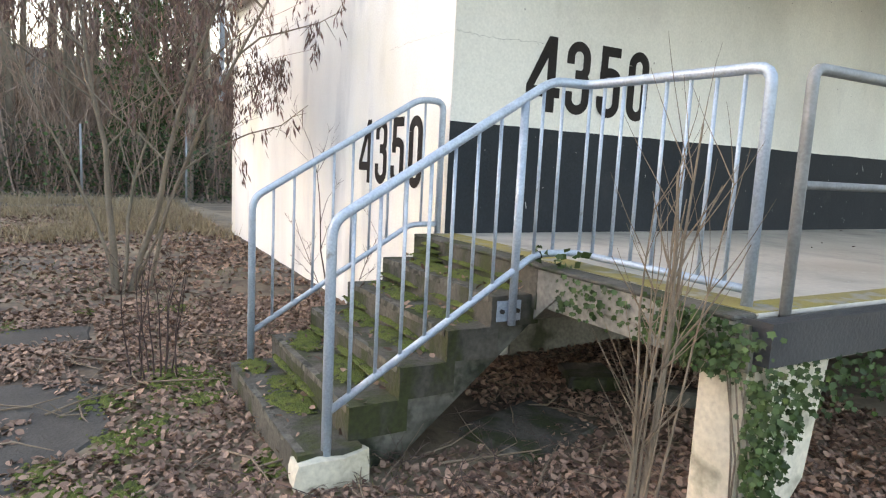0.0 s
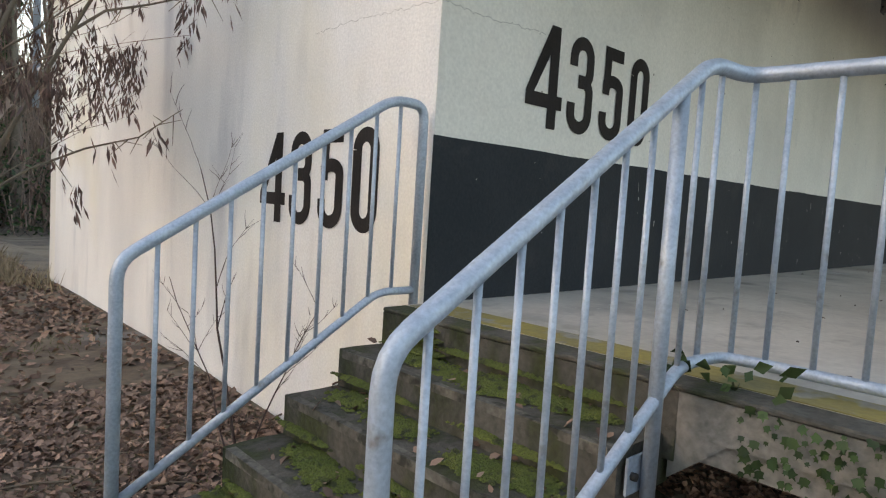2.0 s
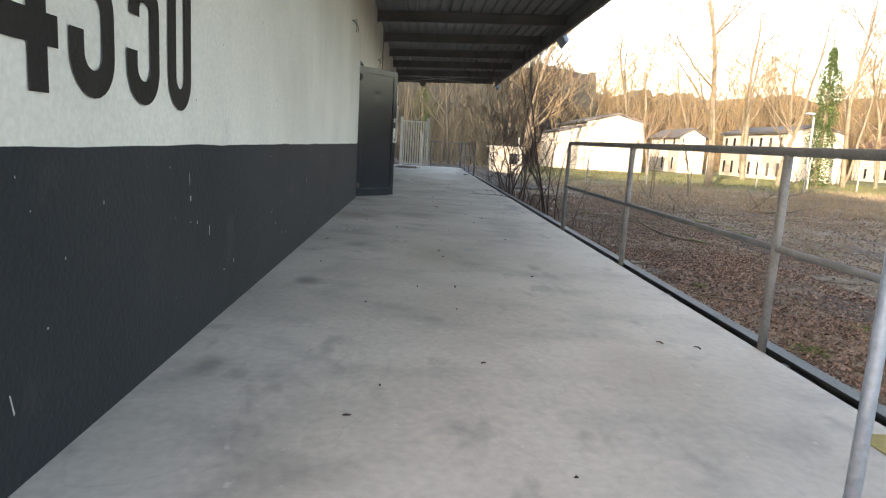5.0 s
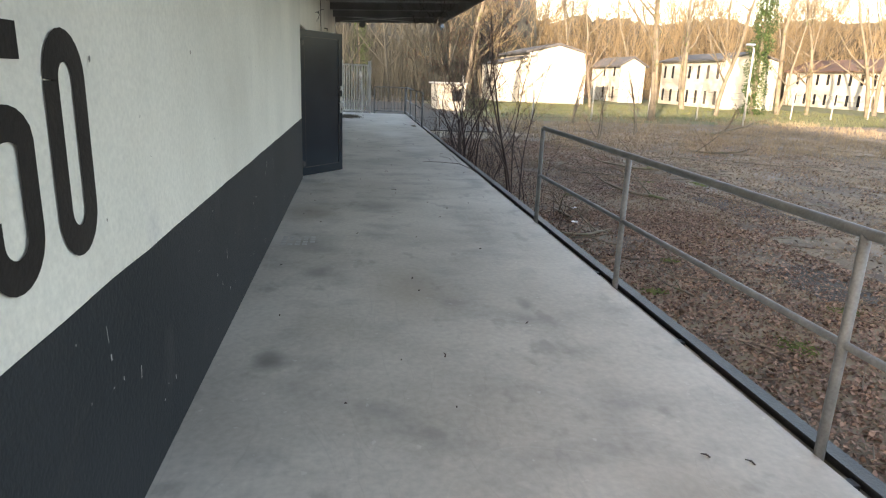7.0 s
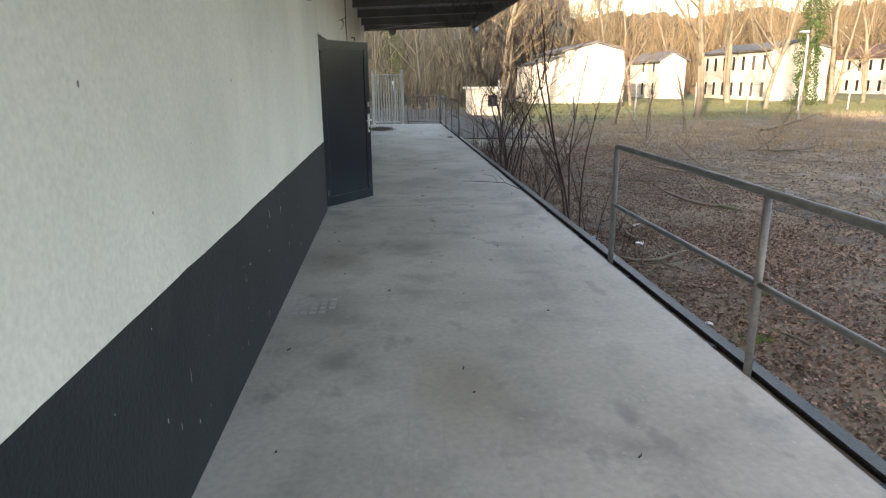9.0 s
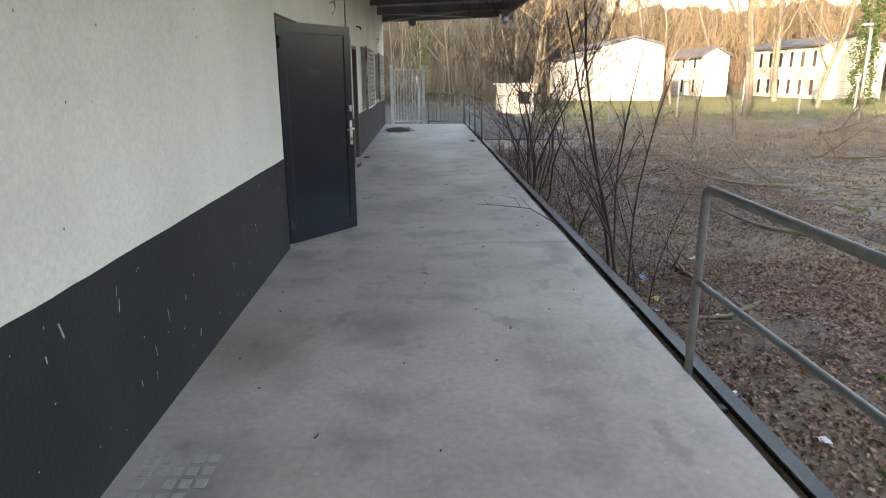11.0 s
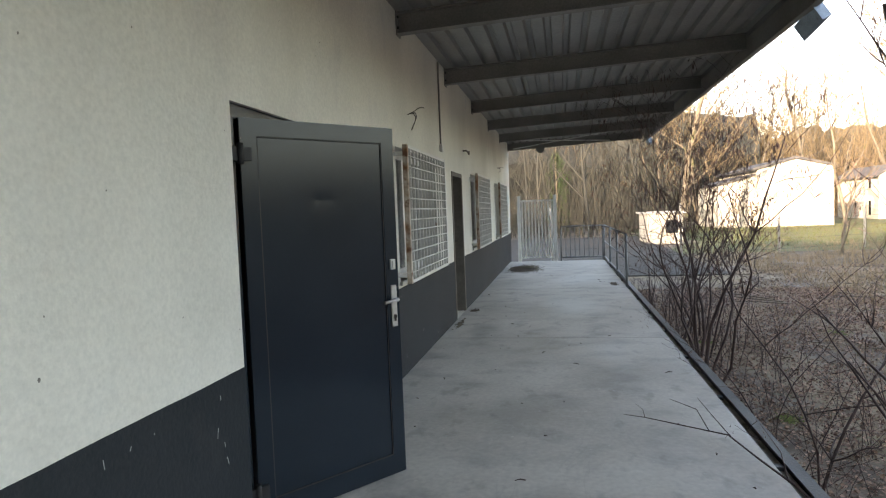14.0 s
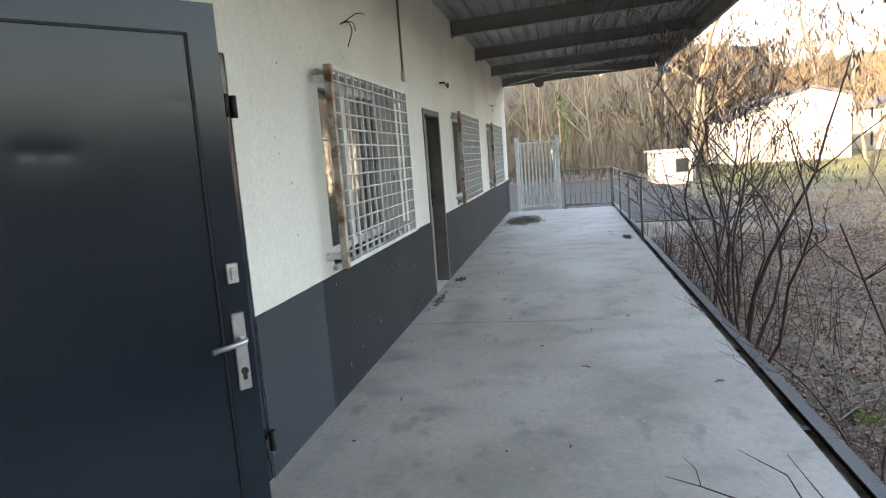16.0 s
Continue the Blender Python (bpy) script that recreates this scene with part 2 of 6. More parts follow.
FENCEPOST = material("concrete_post", (0.52, 0.51, 0.48), (0.42, 0.41, 0.38), 4.0, 0.9, bump=0.4)
LITTER_W = material("white_litter", (0.75, 0.75, 0.75), (0.65, 0.66, 0.68), 9.0, 0.5)
LITTER_B = material("blue_litter", (0.08, 0.22, 0.42), (0.12, 0.32, 0.50), 9.0, 0.4)
LITTER_Y = material("yellow_litter", (0.62, 0.55, 0.12), (0.55, 0.48, 0.10), 9.0, 0.5)

WORN = material("worn_step_edge", (0.155, 0.145, 0.120), (0.075, 0.072, 0.058), 7.0, 0.95, bump=0.9, fine=45, spots=(0.030, 0.030, 0.022), spot_scale=12.0, spot_cut=0.52, fine_amount=0.5)
STAIRSIDE = material("flaking_stair_side", (0.17, 0.165, 0.14), (0.035, 0.038, 0.026), 4.0, 0.95, bump=0.8, fine=30, spots=(0.022, 0.028, 0.014), spot_scale=6.0, spot_cut=0.50, fine_amount=0.4)


def soiled(m, x, y, rx, ry, colour, amount):
    """One soaked-in blot on the floor at x, y, with a ragged soft rim."""
    t, n, link = m.node_tree, m.node_tree.nodes, m.node_tree.links.new
    sock = n["Principled BSDF"].inputs["Base Color"]
    old = sock.links[0].from_socket
    geo = n.new("ShaderNodeNewGeometry").outputs["Position"]
    mp = n.new("ShaderNodeMapping")
    mp.inputs["Location"].default_value = (-x / rx, -y / ry, 0)
    mp.inputs["Scale"].default_value = (1 / rx, 1 / ry, 0)
    link(geo, mp.inputs["Vector"])
    ln = n.new("ShaderNodeVectorMath")
    ln.operation = "LENGTH"
    link(mp.outputs[0], ln.inputs[0])
    q = n.new("ShaderNodeTexNoise")
    q.inputs["Scale"].default_value, q.inputs["Detail"].default_value = 0.7 / min(rx, ry), 5
    link(geo, q.inputs["Vector"])
    add = n.new("ShaderNodeMath")
    add.operation = "ADD"
    link(ln.outputs["Value"], add.inputs[0])
    link(q.outputs[0], add.inputs[1])
    f = n.new("ShaderNodeMapRange")
    f.inputs[1].default_value, f.inputs[2].default_value, f.inputs[3].default_value, f.inputs[4].default_value = 0.75, 1.55, amount, 0.0
    link(add.outputs[0], f.inputs[0])
    mix = n.new("ShaderNodeMix")
    mix.data_type = "RGBA"
    link(f.outputs[0], mix.inputs[0])
    link(old, mix.inputs[6])
    mix.inputs[7].default_value = (*colour, 1)
    link(mix.outputs[2], sock)


GRIME, OCHRE, LIME = (0.13, 0.125, 0.115), (0.22, 0.17, 0.12), (0.60, 0.60, 0.58)
for blot in ((5.50, 3.80, 0.14, 0.11, GRIME, 0.75), (7.08, 3.62, 0.20, 0.13, GRIME, 0.55), (7.95, 3.75, 0.35, 0.30, GRIME, 0.4), (5.58, 3.80, 0.13, 0.09, GRIME, 0.5), (3.94, 3.91, 0.14, 0.08, GRIME, 0.55),
             (9.25, 3.80, 0.55, 0.35, OCHRE, 0.6), (9.6, 3.1, 0.3, 0.6, GRIME, 0.30), (6.33, 2.2, 0.16, 0.07, GRIME, 0.5), (6.6, 2.95, 0.6, 0.4, OCHRE, 0.35), (11.44, 1.62, 0.5, 0.18, GRIME, 0.55),
             (4.1, 2.1, 0.5, 0.35, OCHRE, 0.35), (13.6, 3.0, 0.5, 0.35, GRIME, 0.28), (14.6, 2.2, 0.4, 0.5, GRIME, 0.25), (19.0, 2.4, 1.3, 0.5, LIME, 0.45), (15.6, 2.1, 0.8, 0.25, LIME, 0.30), (22.5, 2.2, 1.2, 0.6, LIME, 0.35), (17.0, 3.6, 0.7, 0.25, GRIME, 0.35)):
    soiled(SCREED, *blot)

GLASS = bpy.data.materials.new("window_glass")
GLASS.use_nodes = True
gb = GLASS.node_tree.nodes["Principled BSDF"]
gb.inputs["Base Color"].default_value = (0.85, 0.9, 0.9, 1)
gb.inputs["Roughness"].default_value = 0.06
gb.inputs["Transmission Weight"].default_value = 1.0
gb.inputs["IOR"].default_value = 1.45


# ---- building blocks ----
def box(bm, x0, x1, y0, y1, z0, z1, m=None):
    vs = [bm.verts.new(p) for p in ((x0, y0, z0), (x1, y0, z0), (x1, y1, z0), (x0, y1, z0), (x0, y0, z1), (x1, y0, z1), (x1, y1, z1), (x0, y1, z1))]
    if m is not None:
        for v in vs:
            v.co = m @ v.co
    for f in ((3, 2, 1, 0), (4, 5, 6, 7), (0, 1, 5, 4), (1, 2, 6, 5), (2, 3, 7, 6), (3, 0, 4, 7)):
        bm.faces.new([vs[i] for i in f])
    return vs


def softened(bm, width, segments=1):
    bmesh.ops.bevel(bm, geom=list(bm.edges), offset=width, segments=segments, affect="EDGES", clamp_overlap=True)
    return bm


def tube(bm, pts, radii, sides=8, cap=True):
    """A round bar through the points."""
    pts = [Vector(p) for p in pts]
    if not isinstance(radii, (list, tuple)):
        radii = [radii] * len(pts)
    rings, up = [], None
    for i, p in enumerate(pts):
        d = (pts[min(i + 1, len(pts) - 1)] - pts[max(i - 1, 0)]).normalized()
        if up is None:
            up = d.orthogonal().normalized()
        up = (up - d * up.dot(d)).normalized()
        side = d.cross(up)
        rings.append([bm.verts.new(p + radii[i] * (math.cos(a) * up + math.sin(a) * side)) for a in (2 * math.pi * k / sides for k in range(sides))])
    for a, b in zip(rings, rings[1:]):
        for k in range(sides):
            f = bm.faces.new((a[k], a[(k + 1) % sides], b[(k + 1) % sides], b[k]))
            f.smooth = True
    if cap:
        bm.faces.new(rings[0][::-1])
        bm.faces.new(rings[-1])
    return bm


def bent(pts, r=0.06, steps=4):
    """The points of a bar bent round at its corners."""
    pts = [Vector(p) for p in pts]
    out = [pts[0]]
    for a, b, c in zip(pts, pts[1:], pts[2:]):
        d1, d2 = (a - b), (c - b)
        k = min(r, d1.length * 0.45, d2.length * 0.45)
        p, q = b + d1.normalized() * k, b + d2.normalized() * k
        for i in range(steps + 1):
            t = i / steps
            out.append((1 - t) ** 2 * p + 2 * t * (1 - t) * b + t * t * q)
    return out + [pts[-1]]


def ob_of(name, bm, mat, parent=None, label=""):
    me = bpy.data.meshes.new(name)
    bmesh.ops.recalc_face_normals(bm, faces=bm.faces)
    bm.to_mesh(me)
    bm.free()
    me.materials.append(mat)
    ob = new(name, me)
    if parent is not None:
        ob.parent = parent
    if label:
        ob["label"] = label
    return ob


def part(name, bm, mat, parent, label=""):
    """One mesh under a thing or a part, given in world places unless the thing is a prototype at the origin."""
    ob = ob_of(name, bm, mat, parent, label)
    ob.matrix_parent_inverse = parent.matrix_world.inverted() if parent.parent is None else (parent.parent.matrix_world @ parent.matrix_local).inverted()
    return ob


def subpart(name, bm, mat, parent, label=""):
    """A piece of a part, in the same places as the part's own mesh."""
    return ob_of(name, bm, mat, parent, label)


def thing(name, label, category, at=(0, 0, 0), group="", kind=""):
    ob = new(name)
    ob.empty_display_size = 0.1
    ob.matrix_world = Matrix.Translation(at)
    ob.matrix_basis = Matrix.Translation(at)
    return tagged(ob, label, category, group, kind)


def boxes(*args):
    bm = bmesh.new()
    for a in args:
        box(bm, *a)
    return bm


def raw(name, verts, faces, mat, parent=None, label=""):
    me = bpy.data.meshes.new(name)
    me.from_pydata(verts, [], faces)
    me.materials.append(mat)
    ob = new(name, me)
    if parent is not None:
        ob.parent = parent
        ob.matrix_parent_inverse = parent.matrix_world.inverted()
    if label:
        ob["label"] = label
    return ob


def shell(name, bm, mat, label, category):
    return tagged(ob_of(name, bm, mat), label, category, kind="structure")

# ---- plan ----
WX, WY, WEND, WBACK = 2.30, 4.08, 27.80, 11.45      # gable face, front face, far end, back of the building
PZ, PX, PY, PEND = 1.0, 2.05, 1.43, 27.45           # loading platform: height, stair end, open edge, far end
BANDZ = 1.83


def gz(x, y):
    """Height of the ground."""
    h = 0.035 * noise.noise((x * 0.35, y * 0.35, 0.0)) + 0.012 * noise.noise((x * 1.7, y * 1.7, 3.0))
    return h + 0.06 * min(1, max(0, (x - 3) / 6)) + (0.10 * min(1, max(0, (y - 4) / 6)) if x < 3 else 0.0)


# ---- ground, in one sheet ----
def make_ground():
    def line(lo, hi, a, b, step):
        near = list(np.arange(a, b, step))
        far, d = [], step
        p = b
        while p < hi:
            far.append(p)
            d *= 1.35
            p += d
        far.append(hi)
        back, d, p = [], step, a
        while p > lo:
            d *= 1.35
            p -= d
            back.append(max(p, lo))
        return sorted(set(back)) + near + far
    xs, ys = line(-900, 900, -4, 24, 0.28), line(-900, 900, -8, 12, 0.28)
    verts = [(x, y, gz(x, y)) for y in ys for x in xs]
    n = len(xs)
    faces = [(j * n + i, j * n + i + 1, (j + 1) * n + i + 1, (j + 1) * n + i) for j in range(len(ys) - 1) for i in range(n - 1)]
    ob = raw("ground", verts, faces, SOIL)
    for p in ob.data.polygons:
        p.use_smooth = True
    return tagged(ob, "brown forest soil with moss and leaf litter", "ground", kind="structure")


make_ground()


# ---- walls ----
def pierced(bm, x0, x1, z0, z1, y0, y1, holes):
    """A wall along x with rectangular openings (x0, x1, z0, z1)."""
    xs = sorted({x0, x1, *(h[0] for h in holes), *(h[1] for h in holes)})
    for a, b in zip(xs, xs[1:]):
        spans = sorted((h[2], h[3]) for h in holes if h[0] <= a + 1e-6 and h[1] >= b - 1e-6)
        z = z0
        for lo, hi in spans:
            if lo > z:
                box(bm, a, b, y0, y1, z, lo)
            z = hi
        if z < z1:
            box(bm, a, b, y0, y1, z, z1)


DOOR1, DOOR2 = (11.56, 13.44, PZ, 3.07), (17.60, 18.52, PZ, 3.08)
WINDOWS = [(14.56, 16.42, 1.89, 3.14), (19.52, 21.38, 1.89, 3.14), (23.52, 25.38, 1.89, 3.14)]
HOLES = [DOOR1, DOOR2, *WINDOWS]
bm = bmesh.new()
pierced(bm, WX, WEND, -0.3, 4.62, WY, WY + 0.30, HOLES)
shell("wall_front", bm, PLASTER, "rough white plastered wall along the platform", "wall")
bm = boxes((WX, WX + 0.3, WY + 0.3, WBACK, -0.3, 4.12), (WX - 0.0015, WX - 0.0005, WY + 0.002, WBACK, -0.3, 4.12))
shell("wall_gable", bm, GABLE, "weathered white plastered gable wall", "wall")
shell("wall_back", boxes((WX, WEND, WBACK, WBACK + 0.3, -0.3, 4.12)), PLASTER, "white plastered back wall", "wall")
shell("wall_far_end", boxes((WEND - 0.3, WEND, WY + 0.3, WBACK, -0.3, 4.12)), PLASTER, "white plastered end wall", "wall")
shell("room_floor", boxes((WX + 0.3, WEND - 0.3, WY + 0.3, WBACK, 0.8, PZ - 0.01)), SCREED, "grey floor of the dark room", "floor")
shell("room_partition", boxes((WX + 0.3, WEND - 0.3, WY + 3.2, WY + 3.3, PZ - 0.01, 3.95)), INSIDE, "dim inner wall", "wall")
shell("room_ceiling", boxes((WX + 0.3, WEND - 0.3, WY + 0.3, WBACK, 3.95, 4.05)), INSIDE, "dim ceiling of the room", "ceiling")


def band(name, spans, mat, label):
    """Painted skirting band with a slightly wavering upper edge."""
    bm = bmesh.new()
    for a, b in spans:
        n = max(2, int((b - a) / 0.12))
        rows = []
        for i in range(n + 1):
            x = a + (b - a) * i / n
            top = BANDZ + 0.006 * noise.noise((x * 2.2, 0, 7)) + 0.003 * noise.noise((x * 9, 0, 2))
            rows.append([bm.verts.new((x, WY - 0.004, z)) for z in (PZ - 0.02, top)] + [bm.verts.new((x, WY + 0.002, z)) for z in (top, PZ - 0.02)])
        for p, q in zip(rows, rows[1:]):
            for k in range(4):
                bm.faces.new((p[k], q[k], q[(k + 1) % 4], p[(k + 1) % 4]))
        bm.faces.new(rows[0])
        bm.faces.new(rows[-1])
    return shell(name, bm, mat, label, "painted band")


band("wall_band", [(WX - 0.003, DOOR1[0]), (14.32, DOOR2[0]), (DOOR2[1], WEND)], BAND, "dark grey painted band, scuffed and flecked")
band("wall_band_repaint", [(DOOR1[1], 14.32)], BAND_NEW, "lighter blue-grey repainted piece of the band")

# roof with a box verge over the gable
shell("roof", boxes((WX - 0.22, WEND + 0.3, WY + 0.35, WBACK + 0.04, 4.12, 4.20)), SHEET, "low flat metal roof", "roof")
bm = boxes((WX - 0.25, WX - 0.22, WY + 0.35, WBACK + 0.06, 3.88, 4.27), (WX - 0.22, WX - 0.002, WY + 0.35, WBACK + 0.04, 3.90, 3.93), (WX - 0.22, WX + 2, WBACK + 0.04, WBACK + 0.06, 3.88, 4.27))
shell("verge_board", bm, PLASTER, "pale boxed verge along the gable", "trim")

# ---- platform ----
SEAMS = [PX, 11.67, 16.35, 21.0, 25.7, PEND]
floor = shell("floor", boxes((PX + 0.012, PEND, PY + 0.005, WY, PZ - 0.22, PZ - 0.02)), CONCRETE, "concrete loading platform", "floor")
for a, b in zip(SEAMS, SEAMS[1:]):
    a = max(a, PX + 0.13)
    bm = boxes((a + 0.007, b - 0.007, PY + 0.004, WY, PZ - 0.019, PZ))
    part("slab", softened(bm, 0.003), SCREED, floor)
shell("platform_edge", boxes((PX, PEND, PY - 0.07, PY - 0.002, PZ - 0.20, PZ - 0.045)), CONCRETE, "concrete edge of the platform", "trim")
bm = boxes((PX + 0.03, PEND, PY - 0.135, PY - 0.125, PZ - 0.165, PZ), (PX + 0.03, PEND, PY - 0.125, PY - 0.06, PZ - 0.012, PZ), (PX + 0.03, PEND, PY - 0.125, PY - 0.07, PZ - 0.165, PZ - 0.155), (PX + 0.022, PX + 0.03, PY - 0.135, PY - 0.01, PZ - 0.165, PZ))
for i in range(18):
    x = 2.9 + i * 1.4
    box(bm, x, x + 0.05, PY - 0.052, PY - 0.002, PZ - 0.05, PZ - 0.02)
shell("platform_channel", bm, CHANNEL, "dark steel channel along the platform edge", "trim")
shell("platform_nosing", softened(boxes((PX - 0.012, PX + 0.13, PY + 0.004, WY - 0.004, PZ - 0.019, PZ + 0.001)), 0.006), STEPSTONE, "mossy dark concrete nosing above the steps", "step")
shell("yellow_stripe", boxes((PX + 0.135, PX + 0.33, PY + 0.17, WY - 0.03, PZ, PZ + 0.003), (PX + 0.135, PX + 1.5, PY + 0.01, PY + 0.17, PZ, PZ + 0.003)), YELLOW, "worn yellow warning stripe at the top step", "floor marking")

# ---- canopy ----
BEAMS = [2.45, 4.95, 7.48, 9.75, 12.25, 14.85, 17.40, 20.0, 22.55, 25.1, 27.65]


def rise(y):
    """The canopy climbs a little outwards."""
    return 4.22 + 0.15 * (WY - y) / 3.8


def canopy_beam():
    t = thing("canopy_beam", "grey painted steel I-beam under the canopy", "beam", group="canopy beams")
    bm = bmesh.new()
    L, h = 3.78, 0.20
    for z0, z1, w in ((0, 0.014, 0.055), (0.014, h - 0.014, 0.006), (h - 0.014, h, 0.055)):
        vs = box(bm, -w, w, -L, 0, z0, z1)
        for v in vs:
            v.co.z += -v.co.y / L * 0.15
    part("beam_profile", bm, CANOPYSTEEL, t)
    bm = boxes((-0.075, 0.075, -0.012, 0, -0.02, h + 0.02))
    plate = part("end_plate", bm, CANOPYSTEEL, t)
    for x in (-0.055, 0.055):
        for z in (0.05, 0.15):
            bm = bmesh.new()
            tube(bm, [(x, -0.012, z), (x, -0.026, z)], 0.012, 6)
            subpart("bolt", bm, DARKIRON, plate)
    return t


proto = canopy_beam()
proto.matrix_basis = pose(BEAMS[0], WY, 4.22)
for x in BEAMS[1:]:
    copy_thing(proto, pose(x, WY, 4.22))


def canopy_sheet():
    """Trapezoid sheet with its ribs along the building."""
    prof, y = [], WY
    while y > 0.22:
        for dy, dz in ((0, 0), (-0.115, 0), (-0.135, 0.045), (-0.185, 0.045)):
            prof.append((y + dy, dz))
        y -= 0.205
    verts, faces = [], []
    for x in (1.95, 27.75):
        for py, dz in prof:
            verts.append((x, py, rise(py) + 0.205 + dz))
    for x in (1.95, 27.75):
        for py, dz in prof:
            verts.append((x, py, rise(py) + 0.209 + dz))
    n = len(prof)
    for i in range(n - 1):
        faces.append((i, i + 1, n + i + 1, n + i))
        faces.append((2 * n + i, 3 * n + i, 3 * n + i + 1, 2 * n + i + 1))
    for a, b in ((0, 2 * n), (n, 3 * n)):
        for i in range(n - 1):
            faces.append((a + i, b + i, b + i + 1, a + i + 1))
    ob = raw("canopy_roof", verts, faces, SHEET)
    return tagged(ob, "ribbed grey metal sheet roof over the platform", "ceiling", kind="structure")


canopy_sheet()
end = [(x, y, rise(y) + z) for x in (27.752, 27.775) for y in (0.24, WY - 0.01) for z in (0.14, 0.27)]
tagged(raw("canopy_end_trim", end, [(0, 2, 3, 1), (4, 5, 7, 6), (0, 1, 5, 4), (2, 6, 7, 3), (1, 3, 7, 5), (0, 4, 6, 2)], CANOPYSTEEL), "flat steel flashing closing the canopy's far end", "trim", kind="structure")
ye = 0.30
z = rise(ye)
bm = boxes((1.95, 27.75, ye - 0.06, ye - 0.052, z - 0.10, z + 0.24), (1.95, 27.75, ye - 0.052, ye + 0.01, z - 0.10, z - 0.088), (1.95, 27.75, ye - 0.052, ye + 0.01, z + 0.19, z + 0.20))
shell("canopy_edge", bm, CANOPYSTEEL, "dark steel channel along the canopy edge", "trim")
bm = boxes((1.95, 27.75, ye - 0.17, ye - 0.063, z + 0.10, z + 0.108), (1.95, 27.75, ye - 0.178, ye - 0.17, z + 0.10, z + 0.21), (1.95, 27.75, ye - 0.07, ye - 0.063, z + 0.108, z + 0.21))
tagged(ob_of("gutter", bm, CANOPYSTEEL), "grey metal gutter under the canopy edge", "gutter")

# ---- stairs up to the platform ----
RISE, RUN, SY0, SY1 = 0.163, 0.26, 2.66, 4.05


def stairs():
    t = thing("stairs", "mossy weathered concrete steps up to the platform", "stairs", (1.3, 3.3, 0), kind="structure")
    for i in range(5):
        top = PZ - RISE * (i + 1)
        x1 = PX - RUN * i
        x0 = x1 - RUN
        y0 = SY0 - (0.06 if i == 4 else 0)
        bm = boxes((x0, x1 + 0.05, y0, SY1, top - 0.165, top))
        bmesh.ops.subdivide_edges(bm, edges=bm.edges[:], cuts=3, use_grid_fill=True)
        for v in bm.verts:
            k = 0.010 * noise.noise(v.co * 6.0)
            v.co += Vector((k, k, 0.5 * k))
        step = part("step", bm, STEPSTONE, t)
        bm = boxes((x0 - 0.004, x0 + 0.035, y0 + 0.03, SY1 - 0.03, top - 0.03, top + 0.004))
        bmesh.ops.subdivide_edges(bm, edges=bm.edges[:], cuts=5, use_grid_fill=True)
        for v in bm.verts:
            k = noise.noise(v.co * 9.0)
            v.co += Vector((0.008 * k, 0, -0.004 + 0.004 * k))
        part("worn_nosing", bm, WORN, t)
    # sloping carriage under the treads
    bm = bmesh.new()
    for y in (SY0 + 0.02, SY1 - 0.02):
        for x, z in ((PX + 0.05, PZ - 0.30), (PX + 0.05, PZ - 0.16), (PX - 1.25, PZ - 0.97), (PX - 1.25, -0.12), (PX - 0.95, -0.12)):
            bm.verts.new((x, y, z))
    bm.verts.ensure_lookup_table()
    v = bm.verts
    bm.faces.new(v[0:5])
    bm.faces.new(v[5:10][::-1])
    for k in range(5):
        bm.faces.new((v[k], v[5 + k], v[5 + (k + 1) % 5], v[(k + 1) % 5]))
    part("carriage", bm, STAIRSIDE, t)
    bm = boxes((PX - 1.31, PX - 0.97, SY0 - 0.10, SY0 + 0.0, -0.12, 0.155))
    bmesh.ops.subdivide_edges(bm, edges=bm.edges[:], cuts=5, use_grid_fill=True)
    for v in bm.verts:
        v.co += 0.028 * Vector((noise.noise(v.co * 7.0), noise.noise(v.co * 7.0 + Vector((9, 0, 0))), noise.noise(v.co * 7.0 + Vector((0, 9, 0)))))
    part("footing", bm, OLDPAINT, t, "broken white painted footing block")
    return t


stairs()

# end beam and splayed leg of the platform frame
bm = boxes((PX - 0.004, PX + 0.011, PY - 0.06, SY0 - 0.02, PZ - 0.145, PZ - 0.021))
for y0, y1, drop in ((SY0 - 0.02, SY0 - 0.20, 0.30), (PY + 0.10, PY + 0.32, 0.22)):
    a = [bm.verts.new(p) for p in ((PX, y0, PZ - 0.145), (PX, y1, PZ - 0.145), (PX, y0, PZ - drop), (PX + 0.2, y0, PZ - 0.145), (PX + 0.2, y1, PZ - 0.145), (PX + 0.2, y0, PZ - drop))]
    for f in ((0, 1, 2), (5, 4, 3), (0, 3, 4, 1), (1, 4, 5, 2), (2, 5, 3, 0)):
        bm.faces.new([a[i] for i in f])
shell("platform_end_beam", bm, CONCRETE, "weathered concrete beam at the platform end", "beam")
bm = boxes((PX - 0.006, PX + 0.011, SY0 - 0.04, WY - 0.004, PZ - 0.24, PZ - 0.021))
shell("top_riser", bm, STEPSTONE, "mossy concrete edge above the steps", "step")


